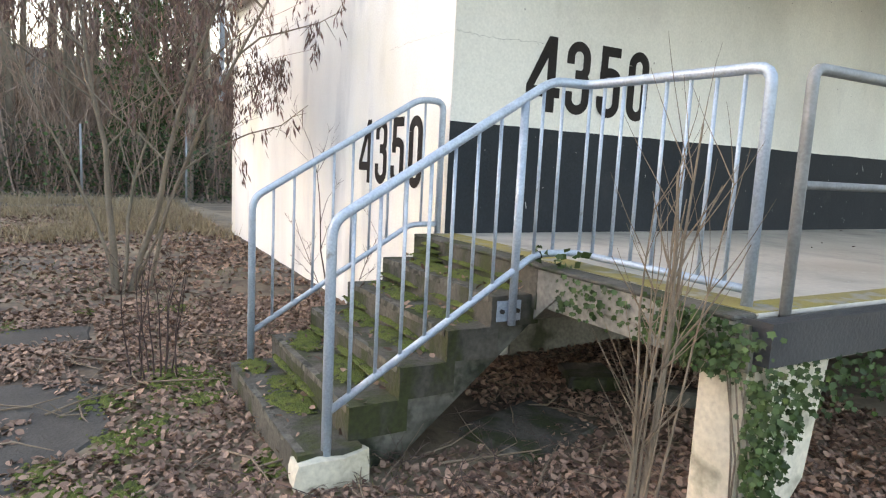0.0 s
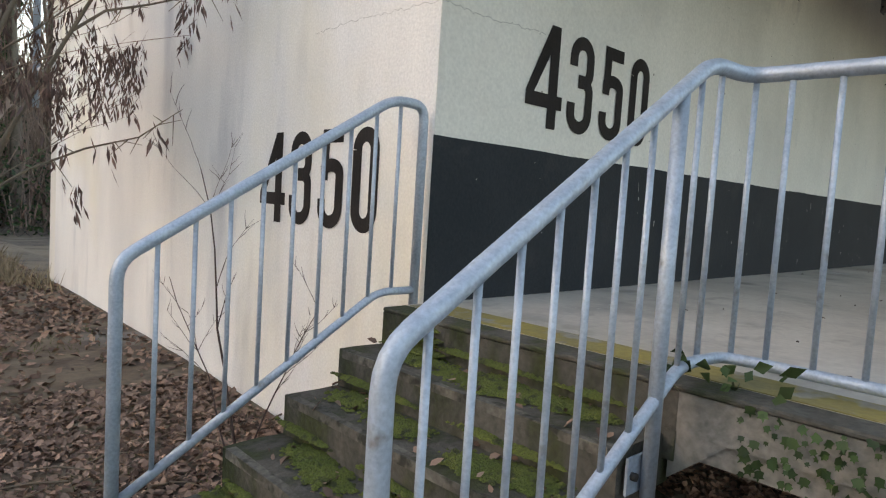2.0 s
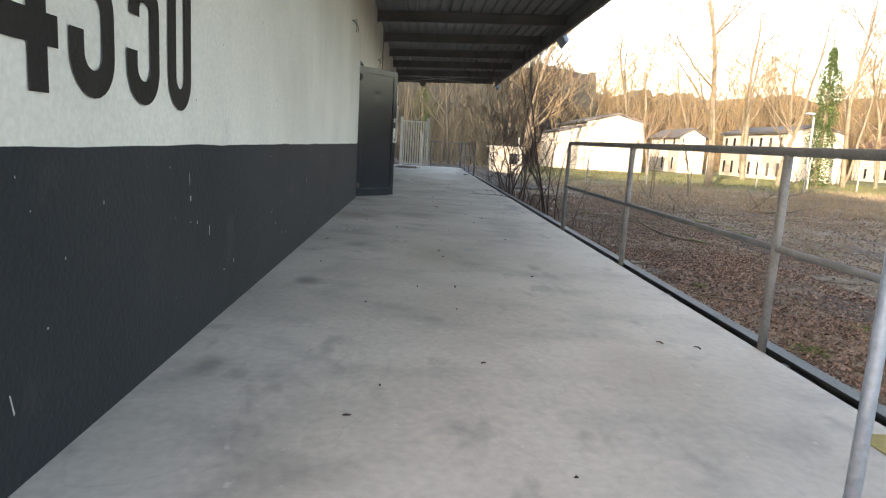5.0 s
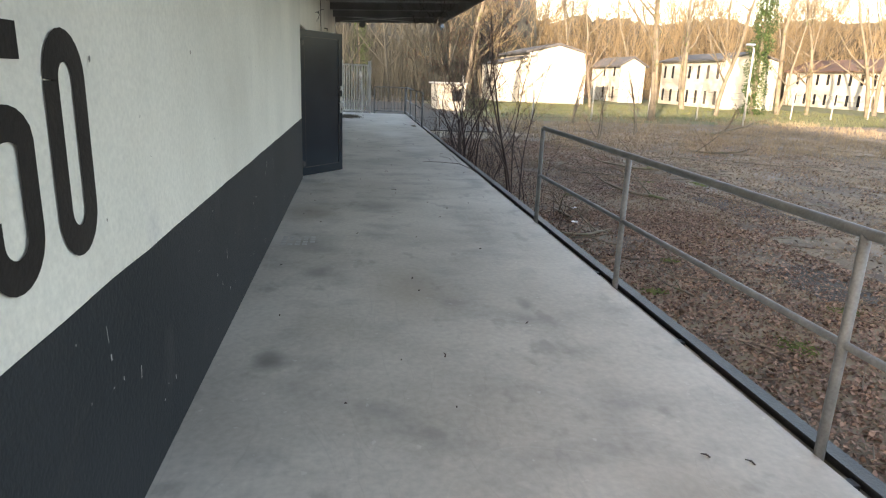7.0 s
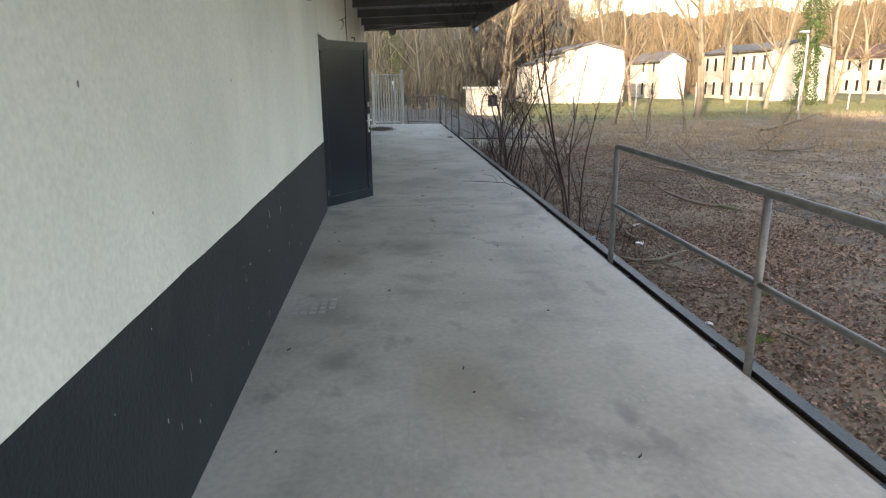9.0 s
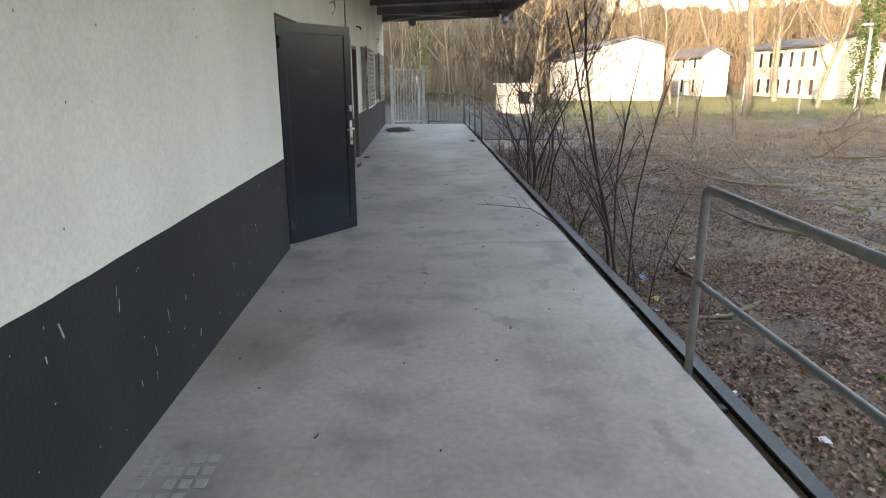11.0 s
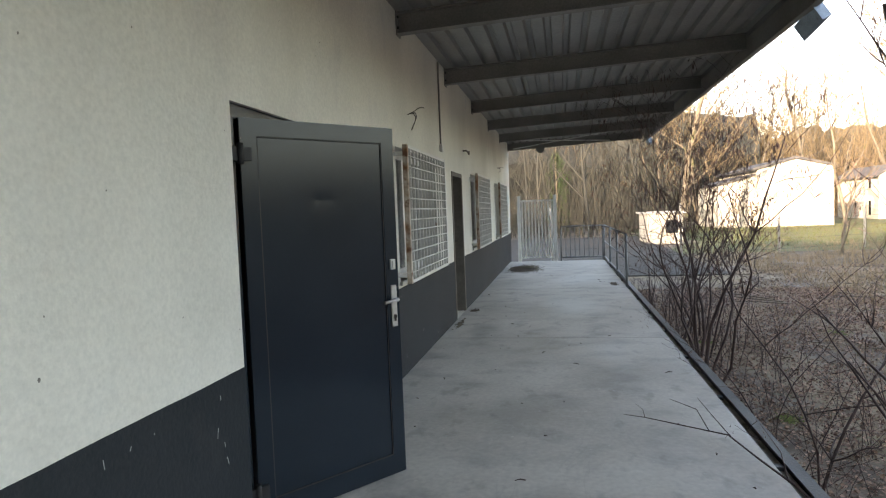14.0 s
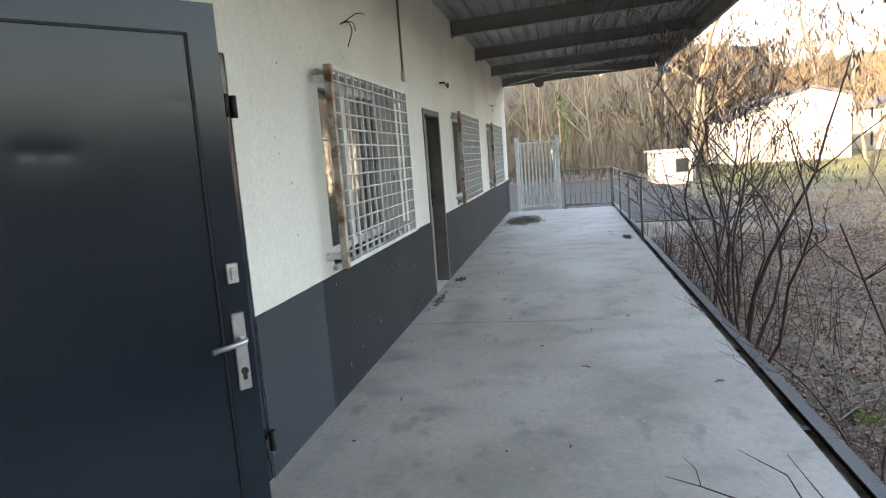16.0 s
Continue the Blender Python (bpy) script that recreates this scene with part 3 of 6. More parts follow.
def platform_leg():
    """A thick painted leg with a raking strut."""
    t = thing("trestle", "peeling white painted concrete trestle under the platform", "support", group="platform trestles")
    bm = boxes((0, 0.24, -0.068, 0.172, -0.3, 0.82))
    part("leg", softened(bm, 0.02, 2), OLDPAINT, t)
    bm = bmesh.new()
    a = [bm.verts.new(p) for p in ((0.06, -0.11, 0.82), (0.42, -0.11, 0.82), (0.34, -0.11, 0.34), (0.06, -0.11, 0.02), (0.06, -0.065, 0.82), (0.42, -0.065, 0.82), (0.34, -0.065, 0.34), (0.06, -0.065, 0.02))]
    for f in ((0, 1, 2, 3), (7, 6, 5, 4), (0, 4, 5, 1), (1, 5, 6, 2), (2, 6, 7, 3), (3, 7, 4, 0)):
        bm.faces.new([a[i] for i in f])
    part("strut", bm, OLDPAINT, t)
    return t


leg = platform_leg()
leg.matrix_basis = pose(PX + 0.03, PY + 0.0, 0)
for i in range(1, 9):
    copy_thing(leg, pose(PX + 0.03 + 3.1 * i, PY, 0))
bm = boxes((PX + 0.9, PEND, WY - 0.03, WY - 0.001, -0.3, PZ - 0.22))
shell("platform_plinth", bm, CONCRETE, "dark plinth wall under the platform", "wall")
# broken slabs lying in the dark under the platform
for i, (x, y, s, rz) in enumerate(((2.15, 2.72, 0.36, 20), (3.1, 3.3, 0.25, 60), (3.3, 2.7, 0.2, -25))):
    bm = boxes((-s, s, -s * 0.7, s * 0.7, -0.05, 0.05))
    ob = ob_of("concrete_slab", softened(bm, 0.015), STEPSTONE)
    ob.matrix_basis = pose(x, y, 0.0 + 0.04 * i, 3 - 6 * i, 2 + 3 * i, rz)
    tagged(ob, "broken grey concrete slab lying under the platform", "slab", group="slabs under the platform")


# ---- railings ----
def bar(name, parent, pts, r, mat=GALV, sides=10, bend=0.07, label=""):
    bm = bmesh.new()
    tube(bm, bent(pts, bend) if len(pts) > 2 else pts, r, sides)
    return part(name, bm, mat, parent, label)


TOPZ, LOWZ = 1.961, 1.068
SL = (TOPZ - 1.235) / (2.05 - 0.885)


def slope_top(x):
    return min(TOPZ, TOPZ - SL * (2.05 - x))


def slope_low(x):
    return min(LOWZ, LOWZ - SL * (2.02 - x))


def stair_rail(y, corner):
    where = "beside the steps and round the platform end" if corner else "between the steps and the gable wall"
    t = thing("stair_railing", "galvanised steel tube railing " + where, "railing", (1.5, y, 0), group="stair railings")
    if corner:
        bar("handrail", t, [(0.885, y, -0.02), (0.885, y, 1.235), (2.05, y, TOPZ), (2.27, y - 0.02, TOPZ), (2.27, 1.545, TOPZ - 0.012), (2.27, 1.545, PZ)], 0.024)
        bar("lower_rail", t, [(0.885, y, slope_low(0.885)), (2.02, y, LOWZ), (2.25, y - 0.02, LOWZ), (2.27, 2.5, LOWZ), (2.27, 1.545, LOWZ)], 0.019)
    else:
        bar("handrail", t, [(0.885, y, 0.10), (0.885, y, 1.235), (2.05, y, TOPZ), (2.245, y, TOPZ), (2.245, y, PZ - 0.02)], 0.024)
        bar("lower_rail", t, [(0.885, y, slope_low(0.885)), (2.02, y, LOWZ), (2.245, y, LOWZ)], 0.019)
    for x in [0.988 + 0.127 * i for i in range(7)] + [2.0, 2.125] if corner else [1.02 + 0.135 * i for i in range(9)]:
        bar("baluster", t, [(x, y, slope_low(x)), (x, y, slope_top(x))], 0.0095, sides=7)
    if corner:
        for i in range(8):
            yy = 2.568 if i == 0 else 2.596 - 0.1337 * i
            bar("baluster", t, [(2.27, yy, LOWZ), (2.27, yy, TOPZ)], 0.0095, sides=7)
        x = 1.887
        bar("bracket_post", t, [(x, y, 0.69), (x, y, slope_top(x))], 0.022)
        for x, z in ((x, 0.76), (0.885, 0.06)):
            bm = boxes((x - 0.075, x + 0.075, y + 0.026, y + 0.034, z - 0.055, z + 0.055))
            bk = part("wall_bracket", bm, GALV, t)
            for dx in (-0.05, 0.05):
                bm = bmesh.new()
                tube(bm, [(x + dx, y + 0.026, z), (x + dx, y + 0.010, z)], 0.013, 6)
                subpart("bolt", bm, DARKIRON, bk)
    return t


stair_rail(2.613, True)
stair_rail(4.10, False)


def pipe_rail(x0, posts, label, end_y=None):
    """Two-bar pipe railing along the platform edge."""
    y = PY - 0.012
    t = thing("platform_railing", label, "railing", (x0, y, PZ), group="platform railings")
    xs = posts
    mat = GREYPAINT
    bm = bmesh.new()
    top = lambda x: 1.937 + 0.053 * (x - 2.33) / 6.5
    tube(bm, bent([(xs[0], y, PZ - 0.1), (xs[0], y, top(xs[0])), (xs[-1], y, top(xs[-1])), (xs[-1], y, PZ - 0.1)], 0.05), 0.0225, 10)
    part("top_rail", bm, mat, t)
    bar("middle_rail", t, [(xs[0], y, 1.50), (xs[-1], y, 1.50)], 0.017, mat)
    for x in xs[1:-1]:
        bar("post", t, [(x, y, PZ - 0.1), (x, y, top(x))], 0.0215, mat)
    return t


pipe_rail(2.33, [2.33, 4.49, 6.70, 8.89], "grey pipe railing with two bars on the platform edge")
far = thing("platform_railing", "thin grey barred railing round the far platform corner", "railing", (27.3, 1.44, PZ), group="platform railings")
for a, b in (((21.2, 1.42), (27.38, 1.42)), ((27.38, 1.46), (27.38, 2.62))):
    n = 3 if a[1] == b[1] else 1
    L = math.dist(a, b)
    P = lambda k, z: (a[0] + (b[0] - a[0]) * k, a[1] + (b[1] - a[1]) * k, z)
    for z in (1.10, 1.98):
        bar("rail", far, [P(0, z), P(1, z)], 0.02, GREYPAINT)
    if n == 3:
        bar("rail", far, [P(0, 1.53), P(1, 1.53)], 0.016, GREYPAINT)
    for i in range(n + 1):
        bar("post", far, [P(i / n, PZ - 0.05), P(i / n, 1.98)], 0.022, GREYPAINT)
    if n == 1:
        for i in range(1, 9):
            bar("baluster", far, [P(i / 9, 1.10), P(i / 9, 1.98)], 0.009, GREYPAINT, 6)

# ---- doors ----
def steel_leaf(parent, w, h, m, handle=True):
    """Anthracite leaf with a sunk panel, in its own frame: x along the leaf from the hinge, y towards the room, z up."""
    def put(bm):
        bmesh.ops.transform(bm, matrix=m, verts=bm.verts)
        return bm
    th, rim = 0.055, 0.085
    bm = boxes((0, w, 0.012, th, 0, h))
    leaf = part("leaf", put(bm), DOORPAINT, parent)
    bm = bmesh.new()
    bmesh.ops.create_grid(bm, x_segments=70, y_segments=150, size=0.5)
    for v in bm.verts:
        u, q = rim + (v.co.x + 0.5) * (w - 2 * rim), rim * 1.3 + (v.co.y + 0.5) * (h - 2.3 * rim)
        dent = sum(d * math.exp(-((u - a) / r1) ** 2 - ((q - b) / r2) ** 2) for a, b, r1, r2, d in ((0.42, 1.60, 0.022, 0.016, 0.006), (0.49, 1.595, 0.030, 0.014, 0.005), (0.45, 1.58, 0.09, 0.05, 0.004), (0.80, 1.72, 0.012, 0.012, 0.004))) if handle else 0
        v.co = Vector((u, 0.0082 + dent * 0.22 + 0.0012 * noise.noise((u * 2.2, q * 1.3, w)), q))
    for f in bm.faces:
        f.smooth = True
    part("panel", put(bm), DOORPAINT, parent)
    bm = bmesh.new()
    for a in ((0, rim, 0, 0.008, 0, h), (w - rim, w, 0, 0.008, 0, h), (rim, w - rim, 0, 0.008, 0, rim * 1.3), (rim, w - rim, 0, 0.008, h - rim, h)):
        box(bm, *a)
    part("leaf_rim", put(bm), DOORPAINT, parent)
    bm = bmesh.new()
    g = 0.007
    for a in ((rim, rim + g, 0.003, 0.0095, rim * 1.3, h - rim), (w - rim - g, w - rim, 0.003, 0.0095, rim * 1.3, h - rim), (rim, w - rim, 0.003, 0.0095, rim * 1.3, rim * 1.3 + g), (rim, w - rim, 0.003, 0.0095, h - rim - g, h - rim)):
        box(bm, *a)
    part("panel_gasket", put(bm), GASKET, parent)
    bm = boxes((-0.001, w + 0.001, th, th + 0.012, -0.002, h + 0.001))
    part("edge_seal", put(bm), GASKET, parent)
    if handle:
        bm = boxes((w - 0.062, w - 0.022, -0.010, 0, 0.86, 1.10))
        plate = part("handle_plate", put(softened(bm, 0.003)), CHROME, parent, "satin aluminium handle plate")
        bm = bmesh.new()
        tube(bm, bent([(w - 0.042, -0.01, 1.02), (w - 0.042, -0.055, 1.02), (w - 0.150, -0.058, 1.012)], 0.02), 0.0095, 8)
        subpart("handle", put(bm), CHROME, plate, "satin aluminium lever handle")
        bm = bmesh.new()
        tube(bm, [(w - 0.042, -0.009, 0.92), (w - 0.042, -0.016, 0.92)], 0.011, 10)
        box(bm, w - 0.047, w - 0.037, -0.016, -0.009, 0.893, 0.915)
        subpart("lock_cylinder", put(bm), DARKIRON, plate)
        bm = boxes((w - 0.060, w - 0.025, -0.012, 0, 1.19, 1.25), (w - 0.050, w - 0.035, -0.018, -0.012, 1.20, 1.24))
        part("second_lock", put(softened(bm, 0.002)), CHROME, parent)
    for z in (0.17, 1.82):
        bm = bmesh.new()
        tube(bm, [(-0.012, -0.022, z - 0.05), (-0.012, -0.022, z + 0.05)], 0.017, 8)
        box(bm, -0.06, 0.045, -0.026, -0.0005, z - 0.032, z + 0.032)
        part("hinge", put(bm), GASKET, parent)


x0, x1, _, zt = DOOR1
d1 = thing("door_1", "dark anthracite steel double door, one leaf standing ajar", "door", (11.6, WY, PZ), kind="structure")
bm = boxes((x0, x0 + 0.07, WY + 0.025, WY + 0.16, PZ, zt), (x1 - 0.07, x1, WY + 0.004, WY + 0.16, PZ, zt), (x0 + 0.07, x1 - 0.07, WY + 0.025, WY + 0.16, zt - 0.07, zt))
part("door_frame", bm, DOORPAINT, d1)
ang = math.degrees(math.atan2(3.545 - 4.09, 12.40 - 11.66))
steel_leaf(d1, 0.93, 1.995, pose(11.655, WY + 0.01, PZ + 0.012, 0, 0, ang))
mirror = Matrix.Translation((x1 - 0.075, WY + 0.012, PZ + 0.012)) @ Matrix.Diagonal((-1, 1, 1, 1))
steel_leaf(d1, 0.86, 1.995, mirror, handle=False)

for z in (1.215, 2.825):
    bm = boxes((x1 - 0.06, x1 + 0.012, WY - 0.022, WY + 0.004, z - 0.035, z + 0.035))
    tube(bm, [(x1 - 0.03, WY - 0.032, z - 0.05), (x1 - 0.03, WY - 0.032, z + 0.05)], 0.017, 8)
    part("hinge", bm, GASKET, d1)

x0, x1, _, zt = DOOR2
d2 = thing("door_2", "grey door standing open in a brown frame", "door", (17.65, WY, PZ), kind="structure")
bm = boxes((x0, x0 + 0.06, WY - 0.01, WY + 0.14, PZ, zt), (x1 - 0.06, x1, WY - 0.01, WY + 0.14, PZ, zt), (x0 + 0.06, x1 - 0.06, WY - 0.01, WY + 0.14, zt - 0.06, zt))
part("door_frame", bm, material("brown_frame", (0.10, 0.085, 0.07), (0.15, 0.13, 0.11), 6, 0.7), d2)
m = pose(x0 + 0.07, WY + 0.06, PZ + 0.08, 0, 0, 9) @ Matrix.Diagonal((1, -1, 1, 1))
bm = boxes((0, 0.78, 0, 0.04, 0, 1.92))
bmesh.ops.transform(bm, matrix=m, verts=bm.verts)
part("leaf", bm, GREYDOOR, d2, "plain grey leaf")
bm = boxes((0.70, 0.735, 0.04, 0.05, 0.86, 1.08))
tube(bm, bent([(0.717, 0.05, 1.0), (0.717, 0.09, 1.0), (0.61, 0.092, 1.0)], 0.02), 0.009, 8)
bmesh.ops.transform(bm, matrix=m, verts=bm.verts)
part("handle", bm, DARKIRON, d2)
bm = boxes((x0 + 0.07, x0 + 0.2, WY + 0.02, WY + 0.06, zt - 0.33, zt - 0.28))
part("door_closer", bm, DARKIRON, d2)


# ---- windows behind barred grilles ----
def window(i, x0, x1, z0, z1):
    w = thing("window_%d" % i, "white framed window in a deep opening, blind half down", "window", (x0, WY, z0), kind="structure")
    yf = WY + 0.17
    f = 0.06
    bm = boxes((x0, x0 + f, yf, yf + 0.07, z0, z1), (x1 - f, x1, yf, yf + 0.07, z0, z1), (x0 + f, x1 - f, yf, yf + 0.07, z0, z0 + f), (x0 + f, x1 - f, yf, yf + 0.07, z1 - f, z1))
    mid = (x0 + x1) / 2
    box(bm, mid - 0.05, mid + 0.05, yf - 0.003, yf + 0.073, z0 + f, z1 - f)
    part("window_frame", bm, PVC, w)
    for a, b in ((x0 + f, mid - 0.05), (mid + 0.05, x1 - f)):
        bm = boxes((a, b, yf + 0.03, yf + 0.036, z0 + f, z1 - f))
        part("pane", bm, GLASS, w)
    bm = boxes((x0 - 0.03, x1 + 0.03, WY - 0.03, yf, z0 - 0.035, z0))
    part("window_sill", softened(bm, 0.004), PVC, w)
    bm = bmesh.new()
    for k in range(11):
        z = z1 - f - 0.045 * (k + 1)
        box(bm, x0 + 0.03, x1 - 0.03, yf + 0.10, yf + 0.108, z, z + 0.041)
    part("blind", bm, BLIND, w)
    return w


def grille(x0, x1, z0, z1):
    g = thing("window_grille", "white steel bar grille, frame rusty at the edge", "grille", group="window grilles")
    y = -0.12
    w, h = x1 - x0, z1 - z0
    bm = boxes((-0.02, 0.025, y - 0.02, y + 0.025, 0, h))
    part("frame_post", softened(bm, 0.003), RUST, g, "rusty frame post")
    bm = boxes((w - 0.025, w + 0.02, y - 0.02, y + 0.025, 0, h))
    part("frame_post", softened(bm, 0.003), WHITESTEEL, g)
    for z in (0, h - 0.03):
        bm = boxes((0.025, w - 0.025, y - 0.015, y + 0.02, z, z + 0.03))
        part("frame_bar", softened(bm, 0.003), WHITESTEEL, g)
    n = 13
    for i in range(1, n):
        x = w * i / n
        bm = bmesh.new()
        box(bm, x - 0.006, x + 0.006, y - 0.012, y + 0.006, 0.03, h - 0.03)
        part("upright_bar", bm, WHITESTEEL, g)
    for i in range(1, 13):
        z = h * i / 13
        bm = bmesh.new()
        tube(bm, [(0.025, y - 0.011, z), (w - 0.025, y - 0.011, z)], 0.006, 6)
        part("cross_bar", bm, WHITESTEEL, g)
    for x in (0, w):
        for z in (0.08, h - 0.08):
            bm = boxes((x - 0.015, x + 0.015, y + 0.025, 0.0, z - 0.02, z + 0.02))
            part("fixing", bm, WHITESTEEL, g)
    return g


for i, hole in enumerate(WINDOWS):
    window(i + 1, *hole)
g0 = grille(WINDOWS[0][0] - 0.10, WINDOWS[0][1] - 0.06, 1.88, 3.14)
g0.matrix_basis = pose(WINDOWS[0][0] - 0.10, WY, 1.88)
for hole in WINDOWS[1:]:
    copy_thing(g0, pose(hole[0] - 0.10, WY, 1.88))

# ---- gate at the far end ----
def gate():
    g = thing("metal_gate", "white barred steel gate at the platform end", "gate", (28.6, 3.3, 0))
    y0, y1, x = 2.78, 3.87, 28.6
    for y in (y0, y1):
        bm = boxes((x - 0.05, x + 0.05, y - 0.05, y + 0.05, -0.2, 2.90))
        part("gate_post", softened(bm, 0.006), WHITESTEEL, g)
        bm = boxes((x - 0.055, x + 0.055, y - 0.055, y + 0.055, 2.90, 2.92))
        part("post_cap", bm, WHITESTEEL, g)
    for z in (1.0, 2.74):
        bm = boxes((x - 0.018, x + 0.018, y0 + 0.04, y1 - 0.04, z, z + 0.04))
        part("gate_rail", bm, WHITESTEEL, g)
    for i in range(1, 11):
        y = y0 + (y1 - y0) * i / 11
        bm = boxes((x - 0.02, x + 0.02, y - 0.021, y + 0.021, 1.04, 2.74))
        part("gate_bar", bm, WHITESTEEL, g)
    return g


gate()


# ---- houses beyond the field ----
def house(x, y, length, width, eaves, ridge, roof_mat, roof_word, gaps, floors=2):
    """Ridge along x; the near gable stands at x, the long side towards us at y + width / 2."""
    h = thing("house", "cream rendered two-storey house with a %s roof" % roof_word, "house", (x, y, 0), group="houses beyond the field")
    w = width / 2
    bm = bmesh.new()
    a = [bm.verts.new(p) for p in ((x, y - w, -1), (x, y + w, -1), (x, y + w, eaves), (x, y, ridge), (x, y - w, eaves))]
    b = [bm.verts.new((x + length, *v.co[1:])) for v in a]
    bm.faces.new(a)
    bm.faces.new(b[::-1])
    for k in range(5):
        bm.faces.new((a[k], b[k], b[(k + 1) % 5], a[(k + 1) % 5]))
    part("wall", bm, HOUSEWALL, h)
    bm = bmesh.new()
    for s in (-1, 1):
        q = [bm.verts.new((xx, y + s * d, z + dz)) for dz in (0.03, 0.25) for xx in (x - 0.25, x + length + 0.25) for d, z in ((0, ridge), (w + 0.4, eaves - (ridge - eaves) * 0.4 / w))]
        for f in ((0, 1, 3, 2), (4, 6, 7, 5), (0, 2, 6, 4), (1, 5, 7, 3), (0, 4, 5, 1), (2, 3, 7, 6)):
            bm.faces.new([q[i] for i in f])
    part("roof", bm, roof_mat, h)
    n = int(length / gaps)
    for i in range(n):
        for z in ([0.5, 3.3] if floors == 2 else [1.0]):
            xx = x + gaps * (i + 0.5)
            bm = boxes((xx, xx + 0.55, y + w - 0.1, y + w + 0.004, z, z + 1.5))
            win = part("window", bm, DARKGLASS, h)
            bm = boxes((xx - 0.08, xx + 0.63, y + w, y + w + 0.08, z - 0.1, z))
            subpart("window_sill", bm, HOUSEWALL, win)
    return h


annexed = house(70, -17.7, 14, 6.2, 5.2, 6.0, ROOFGREY, "grey tiled", 3.4)
bm = bmesh.new()
lo = [bm.verts.new((xx, yy, zz)) for xx in (70.6, 79.0) for yy, zz in ((-14.6, -1), (-11.4, -1), (-11.4, 3.9), (-14.6, 4.7))]
for f in ((0, 1, 2, 3), (7, 6, 5, 4), (0, 4, 5, 1), (1, 5, 6, 2), (2, 6, 7, 3), (3, 7, 4, 0)):
    bm.faces.new([lo[k] for k in f])
part("annex", bm, HOUSEWALL, annexed, "lower cream lean-to")
part("annex_roof", boxes((70.3, 79.2, -14.55, -11.2, -0.09, 0.09, Matrix.Translation((0, -13, 4.42)) @ Matrix.Rotation(radians(-14), 4, "X") @ Matrix.Translation((0, 13, 0)))), ROOFGREY, annexed)
house(70, -39.6, 15, 6.3, 5.3, 6.1, ROOFGREY, "grey tiled", 2.1)
house(80, -68.5, 19.7, 8.0, 5.2, 6.8, ROOFRED, "brown tiled", 2.2)
house(82, -31.2, 10, 3.2, 4.6, 5.5, ROOFGREY, "grey tiled", 3.4)

# small white hut beside the road
hut = thing("hut", "small white flat-roofed hut beside the road", "hut", (52, -3.6, 0))
part("wall", boxes((50, 54, -4.7, -2.6, -0.3, 1.9)), HOUSEWALL, hut)
part("roof", boxes((49.8, 54.2, -4.9, -2.4, 1.9, 2.02)), FENCEPOST, hut)
part("window", boxes((49.98, 50.0, -4.4, -3.7, 0.7, 1.5)), DARKGLASS, hut)

# road past the end of the platform and the grass strip
shell("road", boxes((31.5, 60.0, -3.0, 30.0, 0.0, 0.10)), ASPHALT, "grey asphalt road beyond the gate", "road")


def sheet_on_ground(name, outline, mat, lift, label, category):
    """A thin patch lying on the ground, with a ragged outline."""
    bm = bmesh.new()
    cx, cy = sum(p[0] for p in outline) / len(outline), sum(p[1] for p in outline) / len(outline)
    ring = []
    for k, (a, b) in enumerate(zip(outline, outline[1:] + outline[:1])):
        for i in range(8):
            x, y = a[0] + (b[0] - a[0]) * i / 8, a[1] + (b[1] - a[1]) * i / 8
            q = 0.12 * noise.noise((x * 2.3, y * 2.3, 5.0))
            ring.append((x + (x - cx) * q, y + (y - cy) * q))
    n = len(ring)
    top = [[bm.verts.new((cx + (x - cx) * s, cy + (y - cy) * s, gz(cx + (x - cx) * s, cy + (y - cy) * s) + (lift if s < 1 else -0.01))) for x, y in ring] for s in (1.0, 0.96, 0.66, 0.33)]
    mid = bm.verts.new((cx, cy, gz(cx, cy) + lift))
    for a, b in zip(top, top[1:]):
        for i in range(n):
            bm.faces.new((a[i], a[(i + 1) % n], b[(i + 1) % n], b[i]))
    for i in range(n):
        bm.faces.new((top[-1][i], top[-1][(i + 1) % n], mid))
    return shell(name, bm, mat, label, category)


sheet_on_ground("asphalt_patch", [(-1.6, 3.0), (-0.35, 3.1), (0.06, 3.6), (0.02, 4.4), (-1.6, 4.8)], ASPHALT, 0.012, "bare grey asphalt patch among the leaves", "pavement")
sheet_on_ground("asphalt_patch", [(-1.5, 5.3), (-0.05, 5.35), (0.0, 5.85), (-1.4, 6.0)], ASPHALT, 0.012, "bare grey asphalt patch among the leaves", "pavement")
sheet_on_ground("grass_strip", [(41, -2), (46, -60), (96, -110), (110, -60), (78, -2)], GRASS, 0.03, "green mown grass beyond the fence", "grass")
for x, y, sx, sy in ((9.5, -2.6, 0.9, 0.5), (14.5, -4.6, 1.2, 0.6), (19.5, -3.6, 1.0, 0.6)):
    sheet_on_ground("asphalt_patch", [(x - sx, y - sy), (x + sx, y - sy * 0.8), (x + sx * 0.9, y + sy), (x - sx * 0.8, y + sy * 0.9)], ASPHALT, 0.012, "worn asphalt showing through the leaf litter", "pavement")


# ---- fence along the field ----
def fence_post():
    t = thing("fence_post", "pale concrete fence post with a cranked top", "post", group="fence posts")
    bm = bmesh.new()
    tube(bm, [(0, 0, -0.3), (0, 0, 2.1), (-0.30, 0.08, 2.5)], [0.065, 0.055, 0.04], 6)
    part("shaft", bm, FENCEPOST, t)
    return t


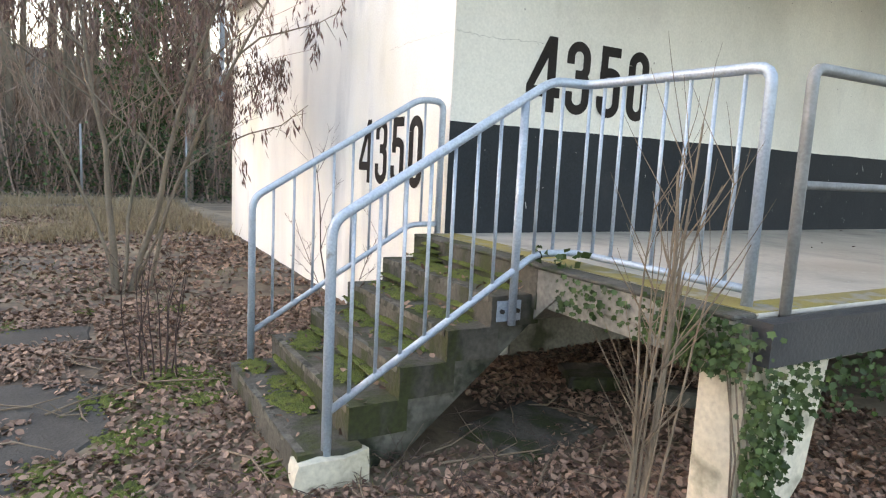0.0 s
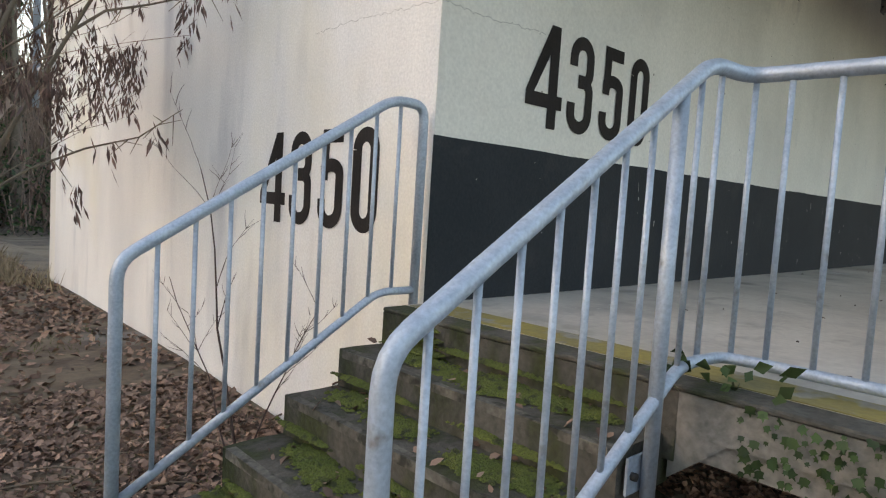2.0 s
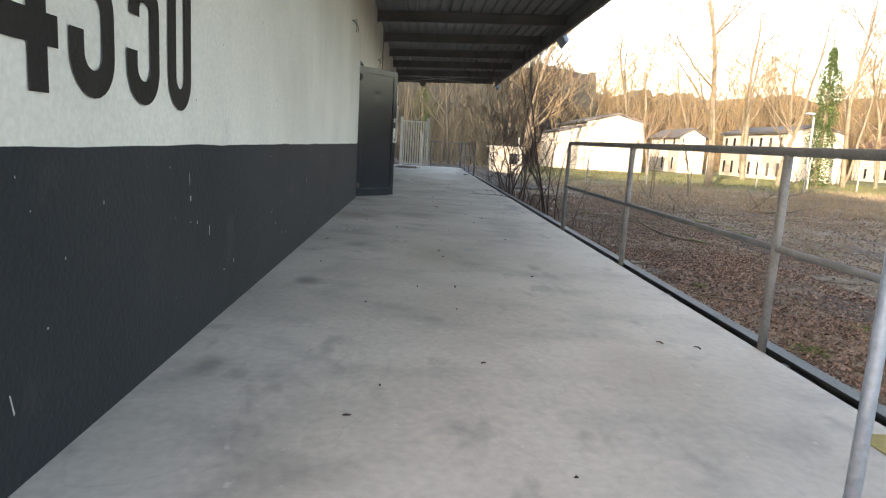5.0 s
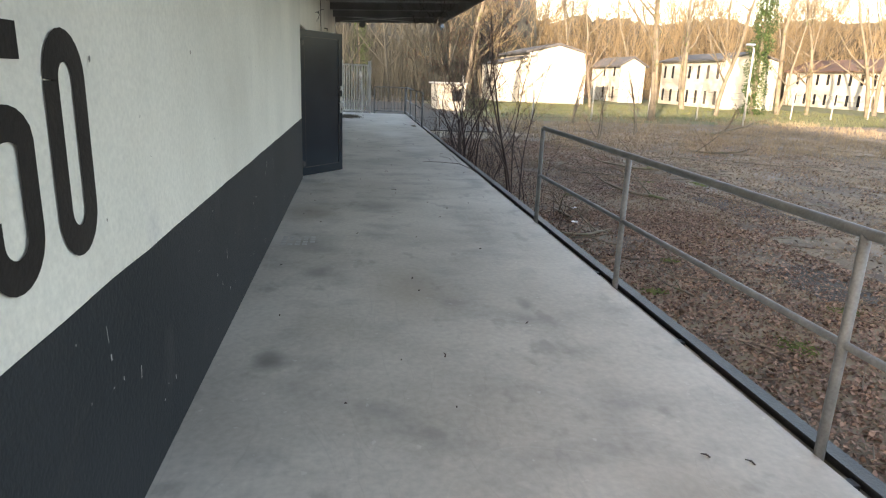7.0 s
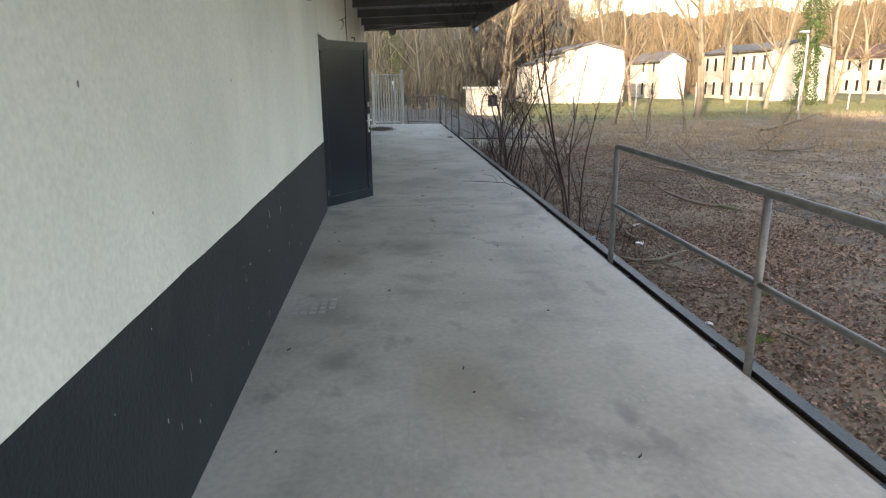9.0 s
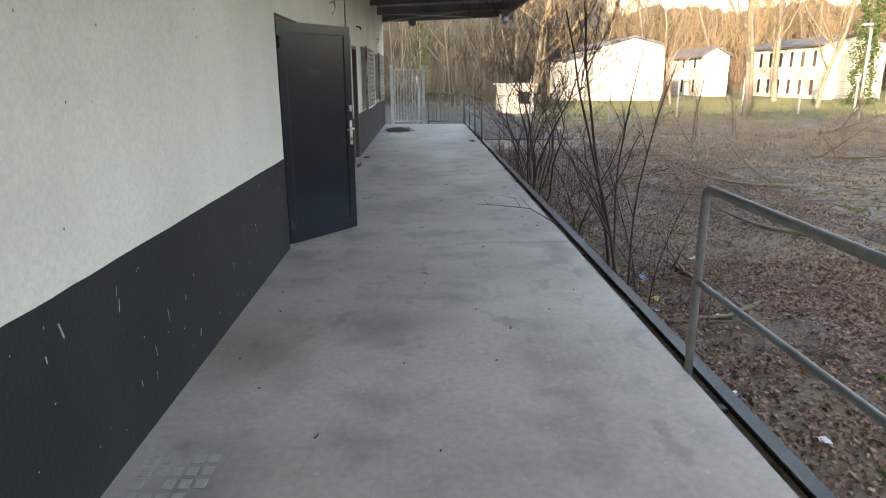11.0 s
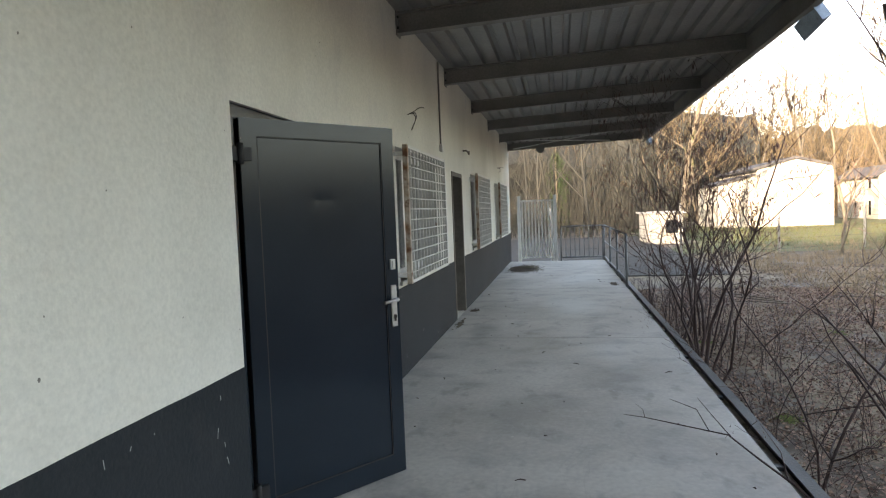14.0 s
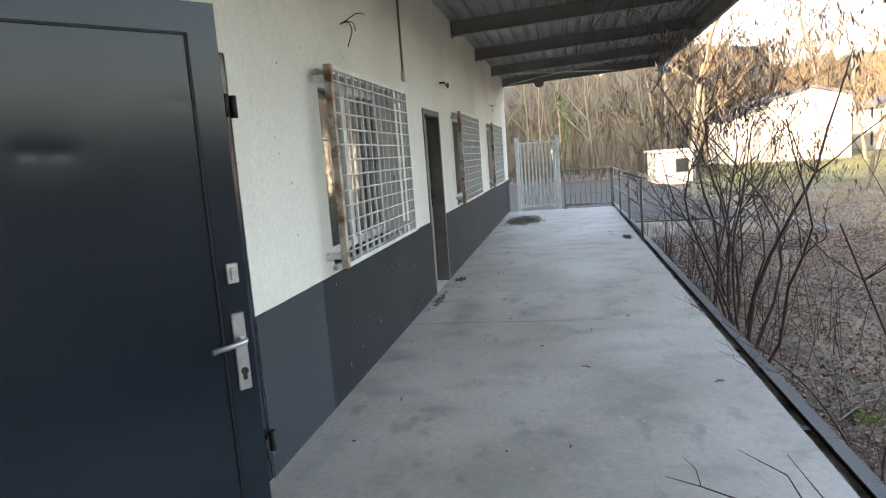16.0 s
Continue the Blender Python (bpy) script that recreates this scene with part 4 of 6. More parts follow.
fp = fence_post()
FENCE = [(36.5, 3.0), (38.6, -2.6), (40.5, -7.2), (42.7, -11.7), (45.0, -16.6), (46.9, -21.2), (49.2, -26.4), (51.1, -31.6), (53.4, -37.0), (55.6, -42.4), (57.9, -48.0)]
fp.matrix_basis = pose(*FENCE[0], 0)
for x, y in FENCE[1:]:
    copy_thing(fp, pose(x, y, 0, 0, random.uniform(-2, 2), random.uniform(-10, 10)))
wires = bmesh.new()
for a, b in zip(FENCE, FENCE[1:]):
    for z in (0.25, 0.7, 1.15, 1.6, 2.05):
        tube(wires, [(*a, z), (*b, z)], 0.007, 3, False)
tagged(ob_of("fence_wire", wires, DARKIRON), "thin wires strung between concrete posts", "fence", kind="stuff")

lamp = thing("street_lamp", "tall grey street lamp standing by the fence", "lamp", (40.6, -20.9, 0))
bm = bmesh.new()
tube(bm, bent([(40.6, -20.9, -0.2), (40.75, -20.95, 4.85), (40.4, -20.5, 5.0)], 0.25), 0.06, 8)
part("pole", bm, FENCEPOST, lamp)
part("lamp_head", softened(boxes((40.15, 40.5, -20.65, -20.2, 4.96, 5.07)), 0.03), GALV, lamp)

# white slatted gate across the field
panel = thing("sliding_gate", "tall white slatted sliding gate across the field", "gate", (33, -29, 0))
A, B = Vector((34.4, -27.4, 0)), Vector((31.2, -30.6, 0))
for k in (0, 0.34, 0.67, 1.0):
    p = A.lerp(B, k)
    part("gate_post", softened(boxes((p.x - 0.09, p.x + 0.09, p.y - 0.09, p.y + 0.09, -0.2, 3.1)), 0.01), WHITESTEEL, panel)
for z in (0.25, 2.9):
    bm = bmesh.new()
    tube(bm, [A + Vector((0, 0, z)), B + Vector((0, 0, z))], 0.05, 6)
    part("gate_rail", bm, WHITESTEEL, panel)
for i in range(1, 30):
    if i % 10:
        p = A.lerp(B, i / 30)
        bm = bmesh.new()
        tube(bm, [(p.x, p.y, 0.25), (p.x, p.y, 2.9)], 0.03, 5)
        part("gate_slat", bm, WHITESTEEL, panel)

# woodland on the slopes around, far off, and an unseen sun screen behind
def woodland(name, a0, a1, dist, h0, h1, label, mat=WOODLAND):
    verts, faces, n = [], [], 160
    for i in range(n + 1):
        a = radians(a0 + (a1 - a0) * i / n)
        d = dist * (1 + 0.12 * noise.noise((i * 0.15, dist, 0)))
        c, s = math.cos(a), math.sin(a)
        top = h0 + (h1 - h0) * (0.5 + 0.5 * noise.noise((i * 0.11, 4.0, dist))) + 1.6 * noise.noise((i * 0.9, 1.0, dist))
        for k, (f, z) in enumerate(((1.0, -1.0), (1.0, top * 0.55), (1.08, top * 0.85), (1.16, top))):
            verts.append((d * f * c, d * f * s, z))
    for i in range(n):
        for k in range(3):
            faces.append((4 * i + k, 4 * i + 4 + k, 4 * i + 5 + k, 4 * i + 1 + k))
    return tagged(raw(name, verts, faces, mat), label, "woodland", kind="structure")


woodland("backdrop_slope", -75, -8, 150, 14, 21, "brown wooded slope far behind the houses")
# Never in view: added, 42 m tall, to shade the near field from the sun.
woodland("backdrop_sun_screen", 112, 235, 150, 42, 43.5, "unseen tall winter woods added behind the walker to block the sun")
woodland("backdrop_woods", -13, 118, 96, 13, 17, "winter woods beyond the building", WOODSHADED)
woodland("backdrop_woods_across", 235, 285, 120, 12, 18, "far winter woods across the field")

# ---- painted numbers ----
def stroke(bm, pts, w, to, lift=0.0):
    """A painted stroke of width w along pts."""
    pts = [Vector((*p, 0)) for p in pts]
    rows = []
    for i, p in enumerate(pts):
        d0 = (p - pts[i - 1]).normalized() if i else (pts[1] - p).normalized()
        d1 = (pts[i + 1] - p).normalized() if i < len(pts) - 1 else d0
        d = (d0 + d1).normalized()
        k = w / 2 / max(0.5, d.dot(d0))
        nrm = Vector((-d.y, d.x, 0))
        rows.append([bm.verts.new(to(*(p + s * k * nrm)[:2], lift)) for s in (-1, 1)])
    for a, b in zip(rows, rows[1:]):
        bm.faces.new((a[0], a[1], b[1], b[0]))


def arc(cx, cy, rx, ry, a0, a1, n=12):
    return [(cx + rx * math.cos(radians(a0 + (a1 - a0) * i / n)), cy + ry * math.sin(radians(a0 + (a1 - a0) * i / n))) for i in range(n + 1)]


def painted_number(name, to, label):
    """4350 in tall condensed figures, 0.585 high; to() carries figure places onto the wall."""
    t = thing(name, label, "number", to(0.65, 0))
    h, w = 0.585, 0.082
    # 4
    bm = bmesh.new()
    poly = lambda pts: bm.faces.new([bm.verts.new(to(*p)) for p in pts])
    poly([(0.20, h), (0.285, h), (0.285, 0.0), (0.20, 0.0)])
    poly([(0.20, h), (0.20, h - 0.17), (0.075, 0.195), (0.0, 0.195)])
    poly([(0.0, 0.195), (0.20, 0.195), (0.20, 0.115), (0.0, 0.115)])
    poly([(0.285, 0.195), (0.335, 0.195), (0.335, 0.115), (0.285, 0.115)])
    part("digit", bm, BLACK, t)
    # 3
    bm = bmesh.new()
    x = 0.395
    r = 0.085
    top = [(x + 0.035, h - 0.185)] + arc(x + 0.12, h - w / 2 - r, r, r, 180, 0) + [(x + 0.205, h - 0.20)] + arc(x + 0.135, h - 0.205, 0.07, 0.065, 0, -90, 6) + [(x + 0.09, h - 0.270)]
    stroke(bm, top, w * 0.95, to)
    low = [(x + 0.09, 0.318)] + arc(x + 0.135, 0.25, 0.075, 0.068, 90, 0, 6) + [(x + 0.21, 0.13)] + arc(x + 0.12, w / 2 + r, 0.09, r, 0, -180) + [(x + 0.03, 0.185)]
    stroke(bm, low, w * 0.95, to, 0.001)
    part("digit", bm, BLACK, t)
    # 5
    bm = bmesh.new()
    x = 0.735
    stroke(bm, [(x + 0.02, h - 0.04), (x + 0.235, h - 0.04)], 0.08, to)
    stroke(bm, [(x + 0.06, h - 0.078), (x + 0.052, 0.285)], 0.075, to, 0.001)
    bowl = [(x + 0.055, 0.315)] + arc(x + 0.125, 0.325, 0.085, 0.05, 150, 0, 8) + [(x + 0.21, 0.14)] + arc(x + 0.12, w / 2 + r, 0.09, r, 0, -180) + [(x + 0.03, 0.175)]
    stroke(bm, bowl, w * 0.95, to, 0.002)
    part("digit", bm, BLACK, t)
    # 0
    bm = bmesh.new()
    x = 1.065
    ring = arc(x + 0.125, h - w / 2 - r, 0.08, r, 180, 0) + arc(x + 0.125, w / 2 + r, 0.08, r, 0, -180) + [(x + 0.045, h - w / 2 - r)]
    stroke(bm, ring, w, to)
    part("digit", bm, BLACK, t)
    return t


painted_number("painted_number", lambda u, v, q=0.0: (2.956 + u, WY - 0.004 - q, 1.964 + v), "black painted number 4350 on the white front wall")
painted_number("painted_number", lambda u, v, q=0.0: (WX - 0.004 - q, 5.811 - u, 1.305 + v), "black painted number 4350 on the gable wall")

CRACKMAT = material("crack_shadow", (0.16, 0.15, 0.13), (0.24, 0.22, 0.20), 9.0, 0.95, bump=0)


def crack(pts, to, w, label):
    bm = bmesh.new()
    rng = random.Random(len(pts) + int(pts[0][0] * 10))
    fine = []
    for a, b in zip(pts, pts[1:]):
        for i in range(14):
            k = i / 14
            fine.append((a[0] + (b[0] - a[0]) * k + rng.uniform(-0.006, 0.006), a[1] + (b[1] - a[1]) * k + rng.uniform(-0.010, 0.010)))
    fine.append(pts[-1])
    stroke(bm, fine, w, to)
    tagged(ob_of("wall_crack", bm, CRACKMAT), label, "crack", kind="structure")


crack([(2.31, 2.475), (2.58, 2.46), (2.85, 2.478), (3.10, 2.482)], lambda u, v, q=0.0: (u, WY - 0.002, v), 0.0022, "fine crack running down the front wall plaster")
crack([(4.09, 2.474), (4.44, 2.477), (4.83, 2.486), (5.2, 2.47)], lambda u, v, q=0.0: (WX - 0.003, u, v), 0.0016, "fine crack across the gable plaster")

# chips knocked out of the dark paint
rng = np.random.default_rng(4)
verts, faces = [], []
CHIP = material("pale_paint_chips", (0.50, 0.50, 0.48), (0.34, 0.34, 0.33), 30.0, 0.9, bump=0)
for i in range(120):
    x = rng.choice([rng.uniform(2.5, 11.4), rng.uniform(2.5, 11.4), rng.uniform(14.5, 17.4), rng.uniform(2.5, 11.4)])
    z = PZ + 0.08 + 0.70 * rng.random()
    a, b = 0.002 + 0.004 * rng.random() ** 2, 0.003 + 0.030 * rng.random() ** 5
    tilt = rng.uniform(-0.4, 0.4)
    k = len(verts)
    for u, v in ((-a, -b), (a * 0.7, -b * 0.8), (a, b * 0.9), (-a * 0.5, b)):
        verts.append((x + u + v * tilt, WY - 0.006, z + v))
    faces.append((k, k + 1, k + 2, k + 3))
tagged(raw("paint_chips", verts, faces, CHIP), "pale flecks chipped out of the dark paint", "paint chips", kind="stuff")
# dark pits in the white plaster
verts, faces = [], []
for i in range(110):
    x, z = rng.uniform(2.6, 17), rng.uniform(1.95, 3.9)
    a = 0.003 + 0.005 * rng.random() ** 2
    k = len(verts)
    for q in range(6):
        c = q * math.pi / 3
        verts.append((x + a * math.cos(c), WY - 0.003, z + a * (0.8 + 0.9 * rng.random()) * math.sin(c)))
    faces.append(tuple(range(k, k + 6)))
tagged(raw("plaster_pits", verts, faces, CRACKMAT), "small dark pits and old fixings in the plaster", "wall marks", kind="stuff")


# ---- fixtures on the walls ----
vent = thing("wall_vent", "round white louvred vent in the gable", "vent", (WX, 5.645, 3.215))
bm = bmesh.new()
pts = [(WX - 0.012, 5.645 + 0.215 * math.cos(a), 3.215 + 0.215 * math.sin(a)) for a in (2 * math.pi * k / 28 for k in range(29))]
tube(bm, pts, 0.014, 6, False)
part("vent_rim", bm, PLASTER, vent)
# Black disc on the wall, standing in for the shade behind the slats.
bm = bmesh.new()
tube(bm, [(WX - 0.004, 5.645, 3.215), (WX + 0.001, 5.645, 3.215)], 0.21, 28)
part("vent_shade_disc", bm, GASKET, vent)
for k in range(7):
    z = 3.215 - 0.18 + 0.06 * k
    half = math.sqrt(max(0.001, 0.205 ** 2 - (z - 3.215) ** 2))
    bm = boxes((-0.003, 0.003, -half, half, -0.023, 0.023))
    bmesh.ops.transform(bm, matrix=Matrix.Translation((WX - 0.016, 5.645, z)) @ Matrix.Rotation(radians(-34), 4, "Y"), verts=bm.verts)
    part("vent_slat", bm, PLASTER, vent)

hook = thing("lamp_bracket", "dark bent iron lamp bracket on the gable", "bracket", (WX, 6.26, 3.4))
bm = bmesh.new()
tube(bm, bent([(WX, 6.3, 3.62), (WX - 0.16, 6.3, 3.62), (WX - 0.2, 6.28, 3.36), (WX - 0.06, 6.25, 3.32)], 0.08), 0.016, 7)
part("arm", bm, DARKIRON, hook)
bm = boxes((WX - 0.03, WX, 6.22, 6.38, 3.50, 3.74))
part("wall_plate", softened(bm, 0.005), DARKIRON, hook)

mast = thing("mast", "thin grey mast with an arm fixed at the gable corner", "mast", (WX - 0.25, WBACK + 0.75, 2.6))
bm = bmesh.new()
tube(bm, [(WX - 0.1, WBACK + 0.75, 2.45), (WX - 0.1, WBACK + 0.75, 7.5)], 0.045, 8)
part("pole", bm, GALV, mast)
bm = boxes((WX - 0.1, WX + 0.02, WBACK - 0.05, WBACK + 0.75, 2.92, 2.98))
part("arm", bm, WHITESTEEL, mast)


def loose_cable(x, z, seed, size):
    rng = random.Random(seed)
    t = thing("loose_cable", "torn black cable ends sticking out of the wall", "cable", (x, WY, z), group="loose cables")
    for i in range(3):
        p = Vector((x, WY + 0.01, z))
        d = Vector((rng.uniform(-0.3, 0.8), -1.0, rng.uniform(0.1, 0.6)))
        pts = [p.copy()]
        for k in range(7):
            p = p + d.normalized() * size * 0.17
            d += Vector((rng.uniform(0.0, 0.55), rng.uniform(-0.1, 0.6), rng.uniform(-0.75, 0.15)))
            p.y = min(p.y, WY - 0.015)
            pts.append(p.copy())
        bm = bmesh.new()
        tube(bm, pts, 0.0038, 5)
        part("cable_end", bm, GASKET, t)
    return t


for k, (x, z, s) in enumerate(((6.68, 3.66, 0.20), (10.25, 3.40, 0.18), (15.12, 3.50, 0.22), (24.3, 3.52, 0.20))):
    loose_cable(x, z, k + 3, s)
con = thing("conduit", "thin grey conduit with a junction box on the wall", "conduit", (16.82, WY, 3.3))
bm = bmesh.new()
tube(bm, [(16.82, WY - 0.014, 3.36), (16.82, WY - 0.014, 4.40)], 0.011, 6)
part("pipe", bm, CANOPYSTEEL, con)
part("junction_box", softened(boxes((16.78, 16.86, WY - 0.04, WY, 3.28, 3.37)), 0.005), WHITESTEEL, con)
br = thing("bracket", "small dark iron bracket above the door", "bracket", (18.9, WY, 3.42))
bm = bmesh.new()
tube(bm, bent([(18.78, WY, 3.46), (18.78, WY - 0.06, 3.46), (19.05, WY - 0.06, 3.42), (19.05, WY - 0.06, 3.48)], 0.02), 0.012, 6)
part("arm", bm, DARKIRON, br)
sp = thing("loudspeaker", "grey horn loudspeaker hung under the canopy", "loudspeaker", (26.6, 3.1, 4.1))
bm = bmesh.new()
tube(bm, [(26.75, 3.1, 4.12), (26.6, 3.1, 4.12), (26.45, 3.1, 4.12), (26.38, 3.1, 4.12)], [0.05, 0.05, 0.09, 0.12], 12)
part("horn", bm, CANOPYSTEEL, sp)
bm = boxes((26.6, 26.64, 3.09, 3.11, 4.15, 4.45))
part("hanger", bm, CANOPYSTEEL, sp)


# bracing rods under the sheet in the last bay
for a, b in (((25.2, 3.9), (27.55, 1.2)), ((25.2, 1.2), (27.55, 3.9))):
    rod = thing("bracing_rod", "thin grey bracing rod under the canopy sheet", "rod", (26.4, 2.5, 4.3), group="bracing rods")
    bm = bmesh.new()
    tube(bm, [(*a, rise(a[1]) + 0.03), (*b, rise(b[1]) + 0.03)], 0.012, 6)
    part("bar", bm, WHITESTEEL, rod)


# bent sheet hanging from the canopy edge
def flap(x, s, tilt):
    ob = thing("sheet_flap", "bent galvanised sheet hanging loose from the canopy edge", "metal sheet", (0, 0, 0))
    sheet = part("sheet", boxes((-0.45 * s, 0.45 * s, -0.30 * s, 0.02, -0.004, 0.0)), GALV, ob)
    part("folded_edge", boxes((-0.45 * s, -0.446 * s, -0.30 * s, 0.02, -0.10, -0.004)), GALV, ob)
    for k in range(6):
        subpart("rib", boxes(((-0.4 + 0.15 * k) * s, (-0.385 + 0.15 * k) * s, -0.30 * s, 0.02, 0.0, 0.02)), GALV, sheet)
    ob.matrix_basis = pose(x, 0.23, 4.27, tilt, 14, 8)
    tagged(ob, "bent galvanised sheet hanging loose from the canopy edge", "metal sheet", group="loose canopy sheets")


flap(15.6, 0.55, 62)
flap(27.0, 0.5, 70)

# pale print of a grating left in the screed by the wall
PRINT = material("cement_print", (0.50, 0.49, 0.47), (0.42, 0.41, 0.39), 20.0, 0.8, bump=0.1)
bm = bmesh.new()
for i in range(4):
    for k in range(5):
        if (i + 2 * k) % 7:
            x, y = 7.86 + 0.085 * i, 3.70 + 0.062 * k
            box(bm, x, x + 0.06, y, y + 0.042, PZ - 0.002, PZ + 0.002)
tagged(ob_of("grating_print", bm, PRINT), "pale grid print of a grating in the screed", "floor mark", kind="structure")

# ---- plants ----
def mesh_np(name, verts, faces, mat, parent=None, label=""):
    """A mesh from arrays; all faces have the same number of corners."""
    me = bpy.data.meshes.new(name)
    verts, faces = np.asarray(verts, np.float32), np.asarray(faces, np.int32)
    k = faces.shape[1]
    me.vertices.add(len(verts))
    me.vertices.foreach_set("co", verts.ravel())
    me.loops.add(faces.size)
    me.loops.foreach_set("vertex_index", faces.ravel())
    me.polygons.add(len(faces))
    me.polygons.foreach_set("loop_start", np.arange(0, faces.size, k, dtype=np.int32))
    if k == 4:
        me.polygons.foreach_set("use_smooth", np.ones(len(faces), bool))
    me.update(calc_edges=True)
    me.validate()
    me.materials.append(mat)
    ob = new(name, me)
    if parent is not None:
        ob.parent = parent
        ob.matrix_parent_inverse = parent.matrix_world.inverted()
    if label:
        ob["label"] = label
    return ob


def limbs(bars, sides):
    """Tapered bars: each is a row (p0, p1, r0, r1), or the points and radii of a longer limb."""
    groups = {}
    for b in bars:
        if len(b) == 8:
            b = (np.array([b[0:3], b[3:6]], float), np.array(b[6:8], float))
        groups.setdefault(len(b[1]), []).append(b)
    V, F, base = [], [], 0
    for k, items in groups.items():
        p, r = np.array([b[0] for b in items]), np.array([b[1] for b in items])
        d = np.empty_like(p)
        d[:, 1:-1] = p[:, 2:] - p[:, :-2]
        d[:, 0], d[:, -1] = p[:, 1] - p[:, 0], p[:, -1] - p[:, -2]
        d /= np.linalg.norm(d, axis=2, keepdims=True) + 1e-9
        whole = p[:, -1] - p[:, 0]
        whole /= np.linalg.norm(whole, axis=1, keepdims=True) + 1e-9
        ref = np.where(np.abs(whole[:, 2:3]) > 0.7, np.array([[1.0, 0.15, 0]]), np.array([[0, 0.1, 1.0]]))[:, None, :]
        u = np.cross(d, np.broadcast_to(ref, d.shape))
        u /= np.linalg.norm(u, axis=2, keepdims=True) + 1e-9
        v = np.cross(d, u)
        a = 2 * math.pi * np.arange(sides) / sides
        ring = p[:, :, None, :] + r[:, :, None, None] * (np.cos(a)[None, None, :, None] * u[:, :, None, :] + np.sin(a)[None, None, :, None] * v[:, :, None, :])
        n = len(items)
        V.append(ring.reshape(-1, 3))
        at = base + np.arange(n)[:, None, None] * k * sides + np.arange(k - 1)[None, :, None] * sides
        q, nx = np.arange(sides)[None, None, :], ((np.arange(sides) + 1) % sides)[None, None, :]
        F.append(np.stack([at + q, at + nx, at + sides + nx, at + sides + q], -1).reshape(-1, 4))
        base += n * k * sides
    return np.concatenate(V), np.concatenate(F)


def grow(rng, p, d, length, r, depth, out, tips, wander=0.18, lift=0.05, split=(3, 5), ratio=0.62, spread=0.75, steps=6, level=0, bare=0.35, rmin=0.0025, thin=0.62):
    """Grows a limb and its side limbs; out[level] takes the bars, tips the ends."""
    seg = length / steps
    pts = [(p.copy(), r)]
    for i in range(steps):
        d = d + rng.normal(0, wander, 3) * np.array([1, 1, 0.7])
        d[2] += lift
        d /= np.linalg.norm(d)
        q = p + d * seg
        r1 = r * (1 - (i + 1) / steps * 0.72)
        p = q
        pts.append((p.copy(), r1))
    out.setdefault(level, []).append((np.array([q for q, _ in pts]), np.array([q for _, q in pts])))
    tips.append((p.copy(), level))
    if depth == 0:
        for q, _ in pts[2:]:
            tips.append((q.copy(), level))
        return
    for k in range(rng.integers(*split) if level else rng.integers(split[0] + 1, split[1] + 3)):
        i = rng.integers(int(steps * bare) + 1, steps + 1)
        q, rq = pts[i]
        a = rng.uniform(0, 2 * math.pi)
        side = np.array([math.cos(a), math.sin(a), rng.uniform(0.0, 0.6)])
        nd = d * (1 - spread) + side * spread
        nd /= np.linalg.norm(nd)
        grow(rng, q, nd, length * ratio * rng.uniform(0.7, 1.15), max(rq * thin, rmin), depth - 1, out, tips, wander, lift, split, ratio, spread, max(3, steps - 1), level + 1, 0.2, rmin, thin)


def pods(rng, tips, count, size, droop=0.15):
    """Dry pods hanging in bunches from the given ends: narrow folded blades."""
    if not len(tips):
        return None
    t = np.array([q for q, _ in tips])
    at = t[rng.integers(0, len(t), max(1, count // 9))]
    at = np.repeat(at, 9, axis=0) + rng.normal(0, 0.035, (len(at) * 9, 3))
    at[:, 2] -= np.abs(rng.normal(0, droop * 0.5, len(at)))
    n = len(at)
    L, W = size * rng.uniform(0.5, 1.2, n), size * 0.085 * rng.uniform(0.7, 1.4, n)
    a = rng.uniform(0, 2 * math.pi, n)
    w = np.stack([np.cos(a), np.sin(a), np.zeros(n)], 1)
    o = np.stack([-np.sin(a), np.cos(a), np.zeros(n)], 1)
    lean = rng.normal(0, 0.28, (n, 2))
    down = np.stack([lean[:, 0], lean[:, 1], -np.ones(n)], 1)
    V = np.stack([at, at + down * L[:, None] * 0.5 + w * W[:, None] + o * L[:, None] * 0.06, at + down * L[:, None] + o * L[:, None] * 0.12, at + down * L[:, None] * 0.5 - w * W[:, None] + o * L[:, None] * 0.10], 1).reshape(-1, 3)
    F = np.arange(n)[:, None] * 4
    return V, np.concatenate([F + np.array([[0, 1, 2]]), F + np.array([[0, 2, 3]])])


def plant(name, label, category, seed, stems, depth, trunk_mat, twig_mat, sides=6, pod_count=0, pod_size=0.12, group="", trunk_levels=1, **kw):
    """A bare tree or shrub standing at the origin; stems are (x, y, dx, dy, dz, length, radius)."""
    rng = np.random.default_rng(seed)
    t = thing(name, label, category, group=group)
    tips, hi = [], []
    for x, y, dx, dy, dz, length, r in stems:
        d, out = np.array([dx, dy, dz], float), {}
        grow(rng, np.array([x, y, -0.08]), d / np.linalg.norm(d), length, r, depth, out, tips, **kw)
        lo = [s for lv in out if lv < trunk_levels for s in out[lv]]
        hi += [s for lv in out if lv >= trunk_levels for s in out[lv]]
        mesh_np("trunk" if len(stems) == 1 else "stem", *limbs(lo, sides), trunk_mat, t)
    if hi:
        mesh_np("crown", *limbs(hi, 4 if sides > 4 else 3), twig_mat, t)
    if pod_count:
        tagged(mesh_np("foliage", *pods(rng, [q for q in tips if q[1] >= 1], pod_count, pod_size), POD, t, "hanging dry brown pods"), kind="stuff")
    return t


